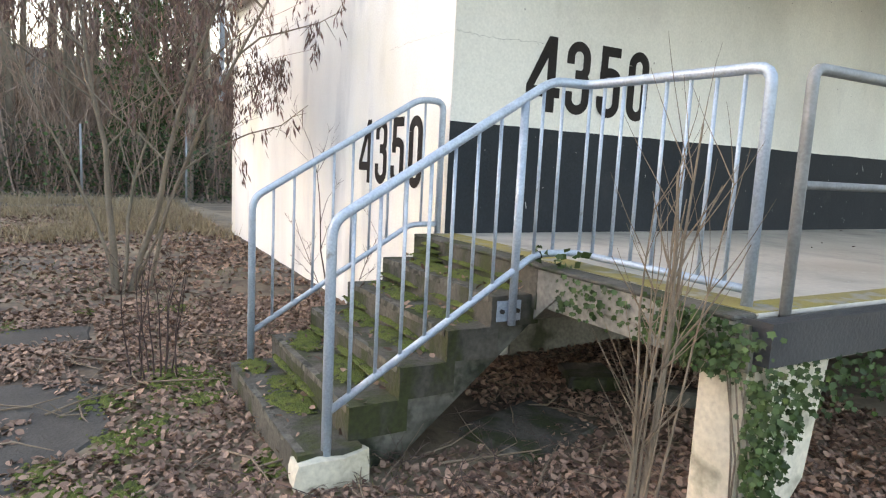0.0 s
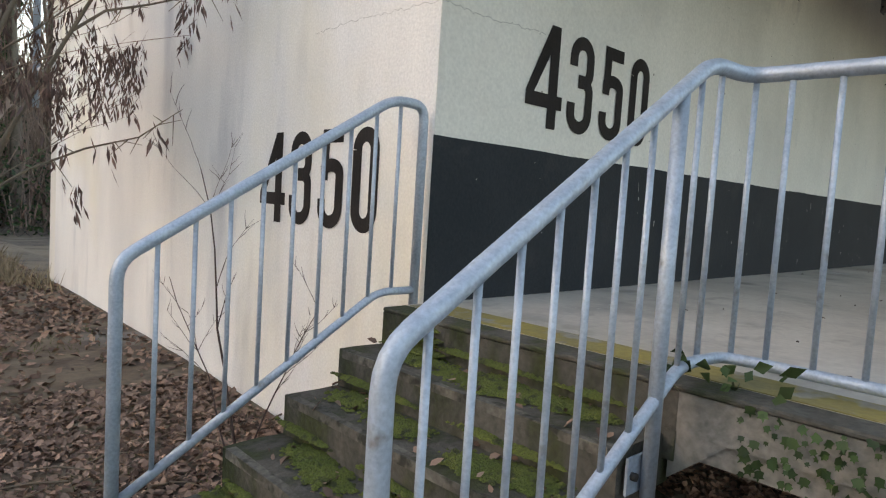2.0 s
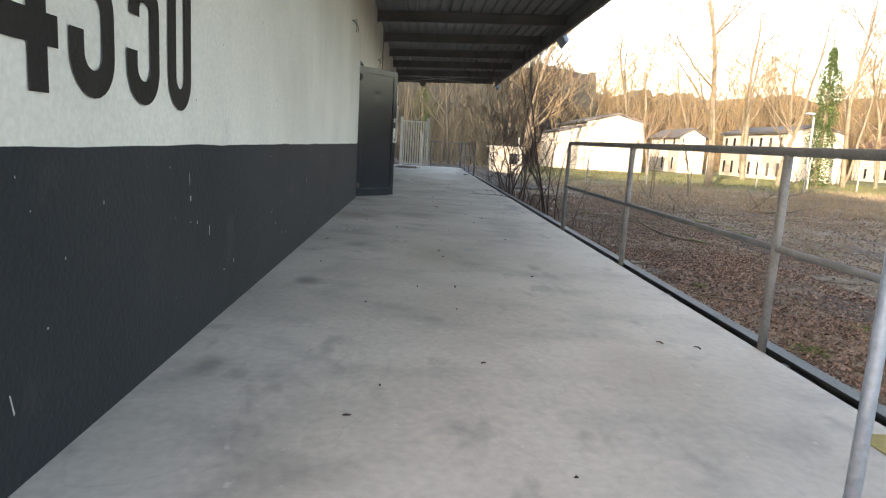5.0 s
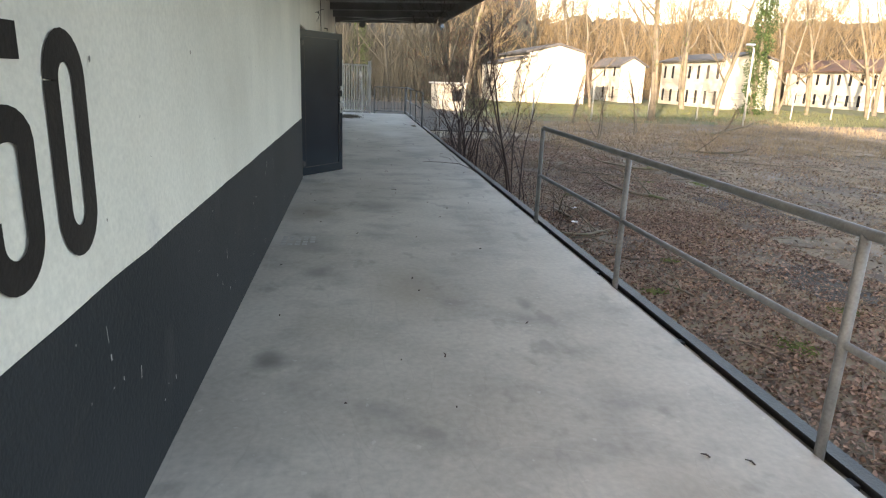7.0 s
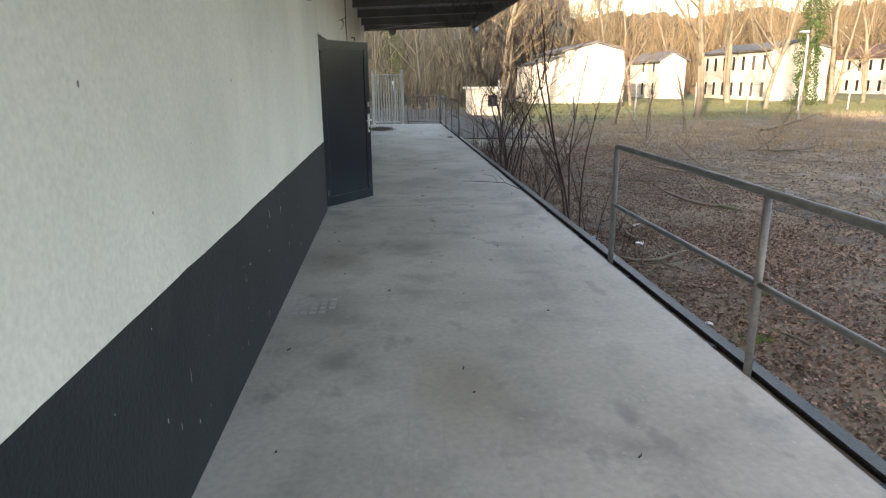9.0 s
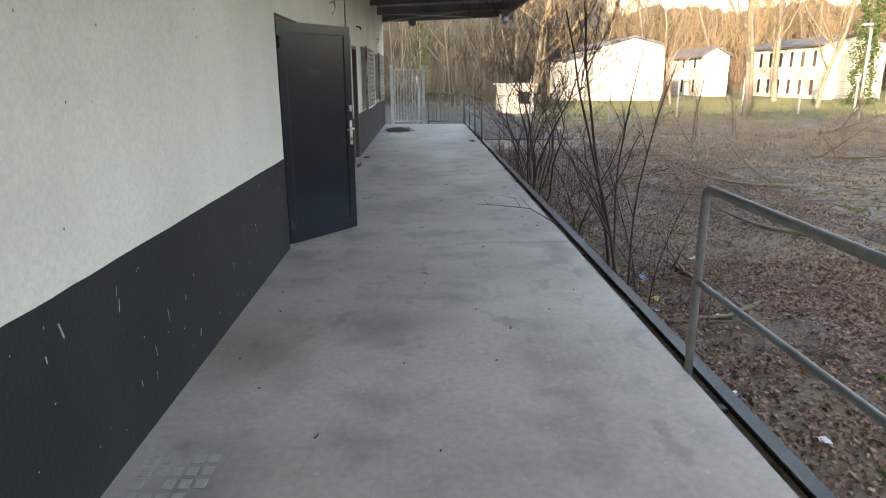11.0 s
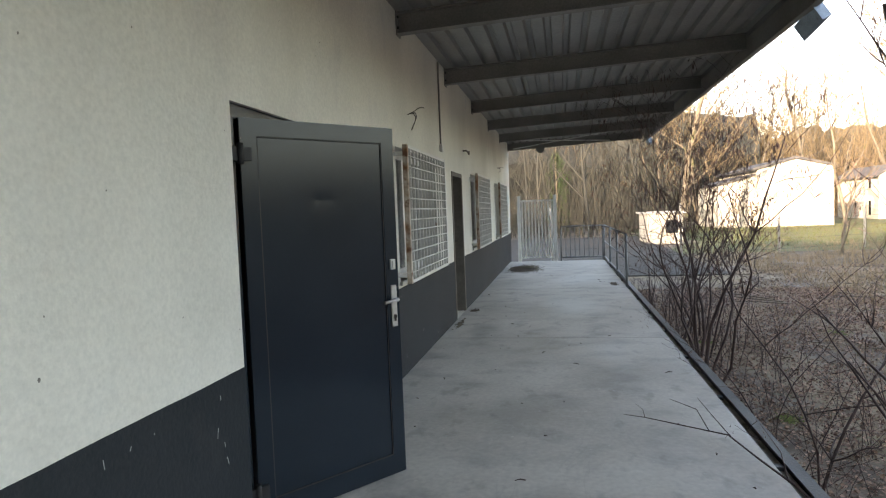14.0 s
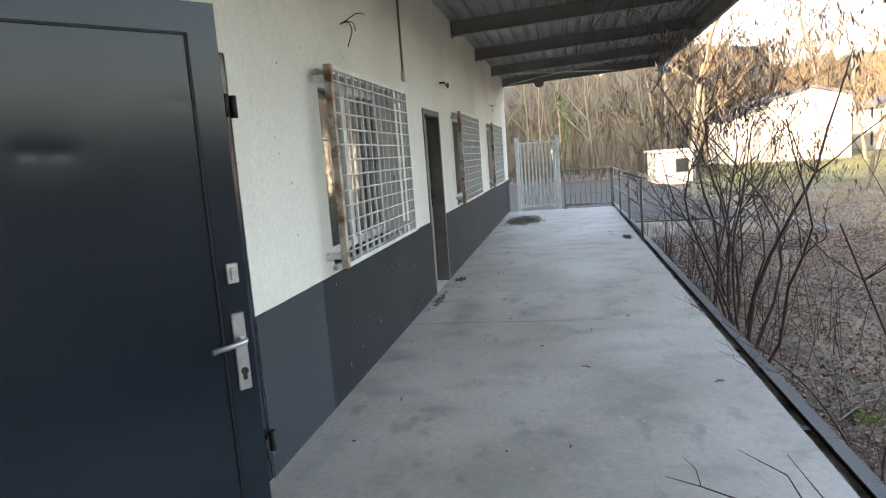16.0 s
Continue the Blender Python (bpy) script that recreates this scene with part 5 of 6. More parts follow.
# locust tree before the gable
tree = plant("tree", "bare two-stemmed tree hung with dry brown pods", "tree", 11, [(-0.05, 0, -0.03, 0.06, 1, 3.6, 0.040), (0.06, 0.02, 0.10, -0.03, 1, 3.5, 0.036), (0, -0.04, -0.02, -0.10, 1, 2.9, 0.022), (-0.06, 0, -0.22, 0.05, 1, 2.8, 0.020), (0.08, 0, 0.30, 0.0, 1, 2.7, 0.018)], 3,
             BARK, TWIG, 7, 11500, 0.10, thin=0.5, wander=0.10, lift=0.03, split=(4, 6), ratio=0.58, spread=0.62, steps=7, trunk_levels=2)
tree.matrix_basis = pose(0.28, 7.07, gz(0.28, 7.07))


def branch_by_gable():
    """Long limbs of that tree that reach across the gable, with pod bunches."""
    rng = np.random.default_rng(5)
    t = thing("tree", "slender bare sapling whose podded branches cross the gable", "tree", (0.75, 7.0, 0.05))
    segs, tips = [], []

    def limb(pts, r):
        for i, (a, b) in enumerate(zip(pts, pts[1:])):
            k, n = i / (len(pts) - 1), len(pts) - 1
            segs.append((*a, *b, r * (1 - 0.8 * k), r * (1 - 0.8 * (i + 1) / n)))
    stem = [(0.55, 7.25, 0.0), (0.72, 7.2, 0.9), (1.02, 7.0, 1.75), (1.35, 6.75, 2.5), (1.62, 6.55, 3.1), (1.85, 6.3, 3.7), (2.0, 6.0, 4.2)]
    limb(stem, 0.022)
    arms = [[(0.85, 7.1, 1.3), (1.15, 6.95, 1.55), (1.45, 6.75, 1.72), (1.72, 6.5, 1.82), (1.9, 6.2, 2.02)],
            [(1.35, 6.75, 2.5), (1.6, 6.9, 2.72), (1.85, 6.75, 2.80), (2.05, 6.35, 2.85), (2.12, 6.0, 2.90)],
            [(1.55, 6.6, 2.95), (1.5, 7.2, 3.25), (1.55, 7.9, 3.42), (1.6, 8.6, 3.5)],
            [(1.62, 6.55, 3.1), (1.85, 6.85, 3.38), (2.02, 6.5, 3.5), (2.1, 6.1, 3.56)]]
    for arm in arms:
        limb(arm, 0.012)
        for a, b in zip(arm[1:], arm[2:]):
            for q in range(5):
                k = rng.random()
                p = np.array(a) * (1 - k) + np.array(b) * k
                e = p + rng.normal(0, 0.13, 3) * np.array([0.6, 1, 0.8])
                e[0] = min(e[0], 2.22)
                segs.append((*p, *e, 0.004, 0.0015))
                tips.append((e, 1))
                tips.append((p, 1))
    mesh_np("limb", *limbs(segs, 6), BARK, t)
    V, F = pods(rng, tips, 170, 0.12)
    V[:, 0] = np.minimum(V[:, 0], 2.27)
    tagged(mesh_np("foliage", V, F, POD, t, "hanging dry brown pods"), kind="stuff")


branch_by_gable()

# low dead stalks beside the steps
stalks = plant("dead_bush", "low dark clump of dead weed stalks", "bush", 3, [(rng_x, rng_y, rng_x * 0.8, rng_y * 0.8, 1, 0.8, 0.007) for rng_x, rng_y in ((-0.10, 0.0), (0.05, 0.08), (-0.06, -0.07), (0.10, 0.06), (-0.04, 0.06), (0.02, -0.05), (0.07, 0.03), (0.12, -0.02), (0.0, 0.0), (-0.14, 0.05))], 1,
               BARKRED, BARKRED, 4, 160, 0.03, wander=0.09, split=(3, 5), ratio=0.25, spread=0.6, steps=6)
stalks.matrix_basis = pose(0.33, 4.33, gz(0.33, 4.33))
# tan sapling clump by the platform corner
rng = random.Random(8)
sap = plant("sapling", "clump of thin tan saplings growing beside the platform corner", "sapling", 21, [(rng.uniform(-0.03, 0.03), rng.uniform(-0.03, 0.03), rng.uniform(0.02, 0.13), rng.uniform(-0.09, 0.02), 1, rng.uniform(1.3, 1.9), rng.uniform(0.005, 0.010)) for _ in range(8)] + [(0, 0, 0.06, -0.03, 1, 1.6, 0.021), (0.02, 0.02, 0.11, 0.03, 1, 1.8, 0.014)], 1,
            BARKTAN, BARKTAN, 5, 0, wander=0.035, lift=0.02, split=(4, 7), ratio=0.26, spread=0.45, steps=8)
sap.matrix_basis = pose(1.70, 1.53, gz(1.7, 1.53))
fork = plant("sapling", "bare twiggy sapling between the railing and the gable", "sapling", 22, [(0, 0, 0.03, 0.1, 1, 1.7, 0.009), (0.03, 0, 0.12, -0.2, 1, 1.1, 0.006), (0, 0.05, -0.1, 0.3, 1, 1.2, 0.006)], 2,
             BARKRED, BARKRED, 5, 0, wander=0.08, lift=0.03, split=(3, 6), ratio=0.25, spread=0.5, steps=8, rmin=0.0018)
fork.matrix_basis = pose(1.72, 4.82, gz(1.72, 4.82))
# dry brambles below the steps
bram = plant("bramble", "tangle of bare bramble stems lying below the steps", "bramble", 23, [(0, 0, 0.9, 0.2, 0.30, 0.7, 0.006), (0.1, -0.1, 0.8, -0.5, 0.2, 0.6, 0.005), (-0.1, 0.1, 0.5, 0.8, 0.4, 0.5, 0.005), (0.2, 0.1, -0.6, 0.5, 0.3, 0.5, 0.005), (-0.1, -0.1, -0.7, -0.4, 0.25, 0.6, 0.005), (0.2, -0.2, -0.5, -0.8, 0.3, 0.6, 0.004)], 2,
             BARKTAN, BARKRED, 5, 0, wander=0.14, lift=-0.05, split=(2, 4), ratio=0.45, spread=0.6, steps=7)
bram.matrix_basis = pose(1.28, 2.25, gz(1.28, 2.25) + 0.02)
for x, y, rz, k in ((1.75, 2.0, 110, 1.0), (1.0, 2.38, 200, 0.8), (1.42, 2.42, 40, 0.9), (1.95, 2.25, 290, 0.9), (1.3, 2.0, 160, 0.8)):
    copy_thing(bram, pose(x, y, gz(x, y) + 0.02, 0, 0, rz) @ Matrix.Scale(k, 4))

# saplings and shrubs along the open edge of the platform
sapA = plant("sapling", "tall thin dark red sapling growing at the platform edge", "sapling", 31, [(0, 0, 0.02, -0.03, 1, 3.4, 0.021), (0.05, -0.05, 0.06, -0.09, 1, 3.0, 0.015)], 2,
             BARKRED, BARKRED, 6, 160, 0.03, group="edge saplings", wander=0.075, lift=0.02, split=(3, 6), ratio=0.26, spread=0.45, steps=10)
sapA.matrix_basis = pose(11.22, 1.17, gz(11.22, 1.17))
copy_thing(sapA, pose(10.95, 1.17, gz(10.95, 1.17), 0, 0, -20) @ Matrix.Scale(0.92, 4))
copy_thing(sapA, pose(11.4, 0.85, gz(11.4, 0.85), 1, 2, -70) @ Matrix.Scale(0.55, 4))
sapB = plant("sapling", "thin bare sapling with wiry side shoots", "sapling", 33, [(0, 0, -0.06, -0.02, 1, 2.2, 0.015), (0.02, 0, -0.26, -0.06, 1, 2.5, 0.010), (0.04, 0.02, 0.22, 0.05, 1, 1.5, 0.007)], 2,
             BARKRED, BARKRED, 6, 420, 0.026, group="edge saplings", wander=0.12, lift=0.02, split=(4, 7), ratio=0.42, spread=0.66, steps=10, rmin=0.0022)
sapB.matrix_basis = pose(13.2, 1.10, gz(13.2, 1.10))
copy_thing(sapB, pose(14.35, 0.95, gz(14.35, 0.95), 0, -3, 140) @ Matrix.Scale(0.7, 4))
copy_thing(sapB, pose(12.62, 1.12, gz(12.62, 1.12), 0, 3, 60) @ Matrix.Scale(0.5, 4))
shrub = plant("shrub", "bare many-stemmed shrub with bunches of dry brown pods", "shrub", 41, [(0, 0, 0.05, 0.05, 1, 2.8, 0.022), (0.1, 0.05, 0.22, 0.06, 1, 2.3, 0.015), (-0.1, 0.05, -0.18, 0.10, 1, 2.2, 0.014), (0.05, -0.1, 0.1, -0.34, 1, 2.3, 0.016), (0.05, 0.0, 0.05, -0.16, 1, 2.5, 0.017)], 3,
              BARKRED, BARKRED, 6, 1000, 0.072, group="edge shrubs", wander=0.17, lift=0.05, split=(4, 6), ratio=0.46, spread=0.62, steps=8, trunk_levels=2, rmin=0.002)
shrub.matrix_basis = pose(17.75, 0.72, gz(17.7, 0.72)) @ Matrix.Scale(1.3, 4)
copy_thing(shrub, pose(19.4, 0.5, gz(19.4, 0.5), 0, 0, 130))
copy_thing(shrub, pose(21.2, 0.2, gz(21.2, 0.2), 0, 0, 245))
copy_thing(sapB, pose(24.4, 0.6, gz(24.4, 0.6), 0, 3, 70))

# branches lying on the platform edge and in the field
twig = thing("fallen_twig", "long bare twig lying over the platform edge", "twig", (12.6, 1.5, PZ))
bars = [(np.array([(12.05, 1.30, 0.93), (12.35, 1.43, 1.02), (12.66, 1.535, 1.05), (13.02, 1.60, 1.05), (13.22, 1.87, 1.045), (13.40, 2.06, 1.03), (13.52, 2.19, 1.01)]), np.array([0.007, 0.0065, 0.006, 0.005, 0.004, 0.003, 0.0015])),
        (np.array([(12.95, 1.59, 1.05), (13.20, 1.66, 1.12), (13.45, 1.70, 1.16)]), np.array([0.004, 0.003, 0.0012])),
        (np.array([(13.10, 1.70, 1.05), (13.38, 1.72, 1.10), (13.62, 1.86, 1.10)]), np.array([0.004, 0.003, 0.0012])),
        (np.array([(13.40, 2.06, 1.03), (13.52, 2.06, 1.05), (13.62, 2.10, 1.06)]), np.array([0.003, 0.002, 0.001])),
        (np.array([(12.40, 1.45, 1.02), (12.62, 1.42, 1.10), (12.86, 1.46, 1.18)]), np.array([0.005, 0.003, 0.0012]))]
mesh_np("stick", *limbs(bars, 5), BARKRED, twig)
branch = plant("fallen_branch", "pale dead branch lying in the field", "branch", 52, [(0, 0, 1, 0.1, 0.08, 3.2, 0.07), (0.8, 0.1, 0.8, 0.1, 0.5, 1.8, 0.03)], 2, BARKPALE, BARKTAN, 6, 0, group="fallen branches", wander=0.12, lift=-0.01, split=(2, 4), ratio=0.4, spread=0.5, steps=7)
branch.matrix_basis = pose(33.0, -14.2, 0.22, 0, 0, -65) @ Matrix.Scale(1.4, 4)
for x, y, s, rz in ((15.0, -3.5, 0.5, 30), (12.5, -1.0, 0.35, 120), (9.0, -0.6, 0.16, 15), (20, -6, 0.6, 80), (26, -9, 0.7, 200), (11.9, 0.3, 0.2, 250), (14.3, -0.5, 0.4, 170)):
    copy_thing(branch, pose(x, y, gz(x, y) + 0.03, 0, 0, rz) @ Matrix.Scale(s, 4))

# ---- woods ----
TALL = []
for k in range(4):
    rng = np.random.default_rng(60 + k)
    t = plant("tree", "tall bare woodland tree", "tree", 70 + k, [(0, 0, rng.uniform(-0.06, 0.06), rng.uniform(-0.06, 0.06), 1, rng.uniform(11, 15), rng.uniform(0.13, 0.20))], 3,
              BARK, TWIG, 6, 0, group="woodland trees", wander=0.05, lift=0.03, split=(4, 7), ratio=0.42, spread=0.55, steps=9, bare=0.2, rmin=0.011)
    TALL.append(t)
GOLD = []
for k in range(3):
    t = plant("tree", "tall pale-barked tree in low warm sun", "tree", 80 + k, [(0, 0, 0.02, 0.04, 1, 13 + k, 0.21), (0.1, 0.1, 0.2, -0.22, 1, 11, 0.12)][: 2 if k != 1 else 1], 3,
              BARKPALE, TWIGGOLD, 7, 0, group="trees beyond the field", wander=0.09, lift=0.05, split=(6, 10), ratio=0.42, spread=0.6, steps=9, trunk_levels=2, rmin=0.016, thin=0.5, bare=0.2)
    GOLD.append(t)
DULL = []
for k in range(3):
    rng = np.random.default_rng(160 + k)
    DULL.append(plant("tree", "thin olive-grey woodland tree past the road, darkened to subdue the sun", "tree", 170 + k, [(0, 0, rng.uniform(-0.05, 0.05), rng.uniform(-0.05, 0.05), 1, rng.uniform(11, 15), rng.uniform(0.10, 0.16))], 3,
                BARKDIM, TWIGDIM, 6, 0, group="trees past the road", wander=0.05, lift=0.03, split=(4, 7), ratio=0.42, spread=0.55, steps=9, bare=0.2, rmin=0.014))
rng = np.random.default_rng(99)


def stand(protos, spots):
    for i, (x, y) in enumerate(spots):
        m = pose(x, y, 0, rng.uniform(-3, 3), rng.uniform(-3, 3), rng.uniform(0, 360)) @ Matrix.Scale(rng.uniform(0.8, 1.2), 4)
        p = protos[i % len(protos)]
        if p.get("placed"):
            copy_thing(p, m)
        else:
            p.matrix_basis = m
            p["placed"] = 1


def scatter(n, x0, x1, y0, y1, gap):
    pts = []
    while len(pts) < n:
        q = (rng.uniform(x0, x1), rng.uniform(y0, y1))
        gap *= 0.9995
        if all((q[0] - a) ** 2 + (q[1] - b) ** 2 > gap * gap for a, b in pts):
            pts.append(q)
    return pts


stand(TALL, scatter(84, -18, 9, 20.5, 44, 1.8))            # beyond the fence behind the gable
stand(DULL, scatter(70, 60, 90, -7, 30, 2.0))            # past the road
stand(GOLD, [(44.2, -16.4), (54.4, -27.0), (60.2, -36.6), (62, -41), (60, -46), (66, -52), (57, -5.8), (63, -19), (71, -58), (66, -30), (76, -72), (80, -84), (86, -24), (90, -35), (94, -50), (100, -66)])
stand(GOLD, scatter(34, 105, 140, -100, 0, 4.0))
stand(GOLD, scatter(6, 84, 98, -28, -6, 4.0))
for t in (*TALL, *GOLD, *DULL):
    if "placed" in t:
        del t["placed"]
small = plant("tree", "young bare tree standing in the field", "tree", 91, [(0, 0, 0.1, 0, 1, 3.2, 0.05), (0.05, 0.05, -0.25, 0.2, 1, 2.8, 0.04), (0, -0.05, 0.3, -0.25, 1, 2.6, 0.035)], 3, BARKPALE, TWIG, 6, 0, group="young field trees", wander=0.10, lift=0.04, split=(3, 5), ratio=0.5, spread=0.5, steps=7)
small.matrix_basis = pose(32.5, -10.2, 0)
copy_thing(small, pose(29.5, -7.2, 0, 0, 0, 100) @ Matrix.Scale(0.8, 4))
copy_thing(small, pose(38.5, -9.0, 0, 0, 0, 200) @ Matrix.Scale(1.2, 4))
copy_thing(small, pose(-3.2, 14.5, 0, 0, 0, 40) @ Matrix.Scale(1.2, 4))
copy_thing(small, pose(-6.0, 10.5, 0, 0, 0, 140) @ Matrix.Scale(1.3, 4))


# brushwood that nobody could count
def brush(name, n, x0, x1, y0, y1, h, r, mat, label):
    g = np.random.default_rng(n)
    p = np.stack([g.uniform(x0, x1, n), g.uniform(y0, y1, n), np.zeros(n)], 1)
    segs = []
    for a in p:
        H = h * g.uniform(0.4, 1.2)
        d = np.array([g.normal(0, 0.22), g.normal(0, 0.22), 1.0])
        b = a + d * H * 0.55
        c = b + (d + g.normal(0, 0.25, 3)) * H * 0.45
        segs += [(*a, *b, r, r * 0.7), (*b, *c, r * 0.7, r * 0.2)]
        for _ in range(3):
            k = g.random()
            q = a * (1 - k) + b * k if g.random() < 0.4 else b * (1 - k) + c * k
            segs.append((*q, *(q + np.array([g.normal(0, 0.3), g.normal(0, 0.3), g.uniform(0.1, 0.5)]) * H * 0.4), r * 0.45, r * 0.12))
    return tagged(mesh_np(name, *limbs(segs, 3), mat), label, "brushwood", kind="stuff")


brush("brushwood", 2600, -18, 10, 20.5, 40, 3.6, 0.024, TWIG, "dense bare undergrowth in the woods")
brush("brushwood", 1100, -18, 10, 22, 44, 9.0, 0.026, TWIG, "thin bare poles and twigs in the woods")
brush("brushwood", 2200, 60, 90, -8, 32, 4.5, 0.03, TWIGDIM, "dense bare undergrowth past the road")
brush("brushwood", 170, 17.5, 26.5, -0.6, 1.0, 1.3, 0.005, BARKRED, "low bare shoots along the platform edge")
brush("brushwood", 34, 12.0, 16.8, -0.6, 1.0, 1.0, 0.004, BARKRED, "low bare shoots by the platform")
brush("brushwood", 1500, 95, 138, -110, 2, 5.0, 0.05, TWIGGOLD, "bare undergrowth behind the houses")
brush("brushwood", 2600, 100, 138, -110, 4, 19.0, 0.055, TWIGGOLD, "thin bare tree tops on the slope behind the houses")


# evergreen and ivy-wrapped trunks
def leafy_column(x, y, h, r, n, label, seed):
    g = np.random.default_rng(seed)
    t = thing("tree", label, "tree", (x, y, 0), group="ivy-clad trees")
    segs = [(x, y, -0.2, x, y, h * 0.6, 0.22, 0.15), (x, y, h * 0.6, x + 0.3, y, h * 1.15, 0.15, 0.05)]
    mesh_np("trunk", *limbs(segs, 7), BARK, t)
    z = g.uniform(0.2, h, n)
    a = g.uniform(0, 2 * math.pi, n)
    rr = r * (0.55 + 0.5 * np.abs(np.sin(z * 1.7 + x)) + 0.25 * np.sin(3 * a + z)) * g.uniform(0.5, 1.05, n) * np.clip((h * 1.05 - z) / (h * 0.3), 0.15, 1)
    V, F = leaf_quads(g, np.stack([x + rr * np.cos(a), y + rr * np.sin(a), z], 1), 0.16)
    mesh_np("foliage", V, F, IVY, t)


def leaf_ovals(g, at, size, flat=0.0):
    """Curled oval leaves with a fold along the rib."""
    n = len(at)
    nrm = g.normal(0, 1, (n, 3))
    nrm[:, 2] = np.abs(nrm[:, 2]) + flat
    nrm /= np.linalg.norm(nrm, axis=1, keepdims=True)
    u = np.cross(nrm, g.normal(0, 1, (n, 3)))
    u /= np.linalg.norm(u, axis=1, keepdims=True)
    v = np.cross(nrm, u)
    s = (size * g.uniform(0.4, 1.3, n))[:, None]
    wide = g.uniform(0.22, 0.42, n)[:, None] * s
    up = nrm * s * g.uniform(-0.10, 0.30, n)[:, None]
    curl = nrm * s * g.uniform(-0.15, 0.35, n)[:, None]
    V = np.stack([at - u * s * 0.5, at - u * s * 0.2 - v * wide + up, at + u * s * 0.2 - v * wide * 0.8 + up + curl * 0.4, at + u * s * 0.55 + curl, at + u * s * 0.2 + v * wide * 0.8 + up * 0.8 + curl * 0.4, at - u * s * 0.2 + v * wide + up * 0.8], 1).reshape(-1, 3)
    F = np.arange(n)[:, None] * 6
    return V, np.concatenate([F + np.array([q]) for q in ((0, 1, 2), (0, 2, 3), (0, 3, 4), (0, 4, 5))])


def leaf_quads(g, at, size, flat=0.0):
    """Folded leaves, four corners each, as two triangles."""
    n = len(at)
    nrm = g.normal(0, 1, (n, 3))
    nrm[:, 2] = np.abs(nrm[:, 2]) + flat
    nrm /= np.linalg.norm(nrm, axis=1, keepdims=True)
    u = np.cross(nrm, g.normal(0, 1, (n, 3)))
    u /= np.linalg.norm(u, axis=1, keepdims=True)
    v = np.cross(nrm, u)
    s = (size * g.uniform(0.55, 1.25, n))[:, None]
    up = nrm * s * g.uniform(-0.05, 0.30, n)[:, None]
    V = np.stack([at - u * s * 0.5, at - v * s * 0.34 + up, at + u * s * 0.5, at + v * s * 0.34 + up], 1).reshape(-1, 3)
    F = np.arange(n)[:, None] * 4
    return V, np.concatenate([F + np.array([[0, 1, 2]]), F + np.array([[0, 2, 3]])])


leafy_column(1.6, 22.5, 10, 0.9, 5000, "dark evergreen ivy-clad tree behind the gable", 1)
leafy_column(3.0, 24.5, 9, 1.1, 4000, "dark evergreen ivy-clad tree behind the gable", 2)
leafy_column(57.2, -32.0, 12, 1.0, 9000, "tree trunk wrapped in green ivy", 3)
leafy_column(74, 3.0, 8, 1.3, 4000, "dark green ivy-clad tree past the road", 4)
leafy_column(70, 9.0, 7, 1.5, 4000, "dark green ivy-clad tree past the road", 5)
g = np.random.default_rng(17)
n = 16000
at = np.stack([g.uniform(-16, 8, n), g.uniform(20, 30, n), 2.2 * g.random(n) ** 1.6], 1)
tagged(mesh_np("undergrowth", *leaf_quads(g, at, 0.14), IVY), "dark green ivy and bramble leaves under the trees", "undergrowth", kind="stuff")

# mesh fence behind the gable
woodfence = thing("mesh_fence", "green wire mesh fence on thin posts at the wood's edge", "fence", (0, 19.5, 0))
for i in range(9):
    bm = bmesh.new()
    tube(bm, [(-13 + 2.6 * i, 19.5, -0.2), (-13 + 2.6 * i, 19.5, 2.1)], 0.03, 6)
    part("post", bm, GREYPAINT, woodfence)
segs = []
for i in range(90):
    x = -13 + 0.24 * i
    segs.append((x, 19.5, 0.05, x + 1.9, 19.5, 1.95, 0.004, 0.004))
    segs.append((x + 1.9, 19.502, 0.05, x, 19.502, 1.95, 0.004, 0.004))
mesh_np("wire_mesh", *limbs(segs, 3), DARKIRON, woodfence)

# ---- litter of leaves, dry grass, moss, ivy ----
def litter(name, n, x0, x1, y0, y1, size, mat, label, seed, keep=lambda x, y: True, lift=0.012, shape=leaf_quads, cut=-0.25):
    g = np.random.default_rng(seed)
    x, y = g.uniform(x0, x1, n), g.uniform(y0, y1, n)
    dens = np.array([noise.noise((a * 0.9, b * 0.9, seed)) for a, b in zip(x, y)])
    ok = np.array([keep(a, b) for a, b in zip(x, y)]) & (dens + g.uniform(-0.5, 0.5, n) > cut)
    x, y = x[ok], y[ok]
    z = np.array([gz(a, b) for a, b in zip(x, y)]) + lift * g.uniform(0.3, 1.8, len(x))
    return tagged(mesh_np(name, *shape(g, np.stack([x, y, z], 1), size, 1.2), mat), label, "leaf litter", kind="stuff")


clear = lambda x, y: not (x > 2.25 and y > 4.05) and not (0.78 < x < 2.1 and 2.66 < y < 4.05) and not (-1.6 < x < 0.02 and (3.05 < y < 4.75 or 5.4 < y < 5.85) and noise.noise((x * 2, y * 2, 1)) + 0.5 * noise.noise((x * 17, y * 17, 2)) < 0.28)
litter("leaf_litter", 105000, -3.2, 4.5, -0.6, 6.5, 0.045, LEAF, "brown fallen leaves covering the ground by the steps", 1, clear, 0.016, leaf_ovals, -0.45)
litter("leaf_litter", 40000, -8, 2.3, 6.0, 17, 0.076, LEAF, "brown fallen leaves below the trees", 2, clear)
litter("leaf_litter", 80000, 3, 14, -3.5, 1.35, 0.044, LEAF, "grey-brown leaves and chips along the platform", 3, shape=leaf_ovals)
litter("leaf_litter", 75000, 12, 28, -5, 1.3, 0.046, LEAF, "red-brown leaves strewn over the field edge", 4, cut=-0.4)
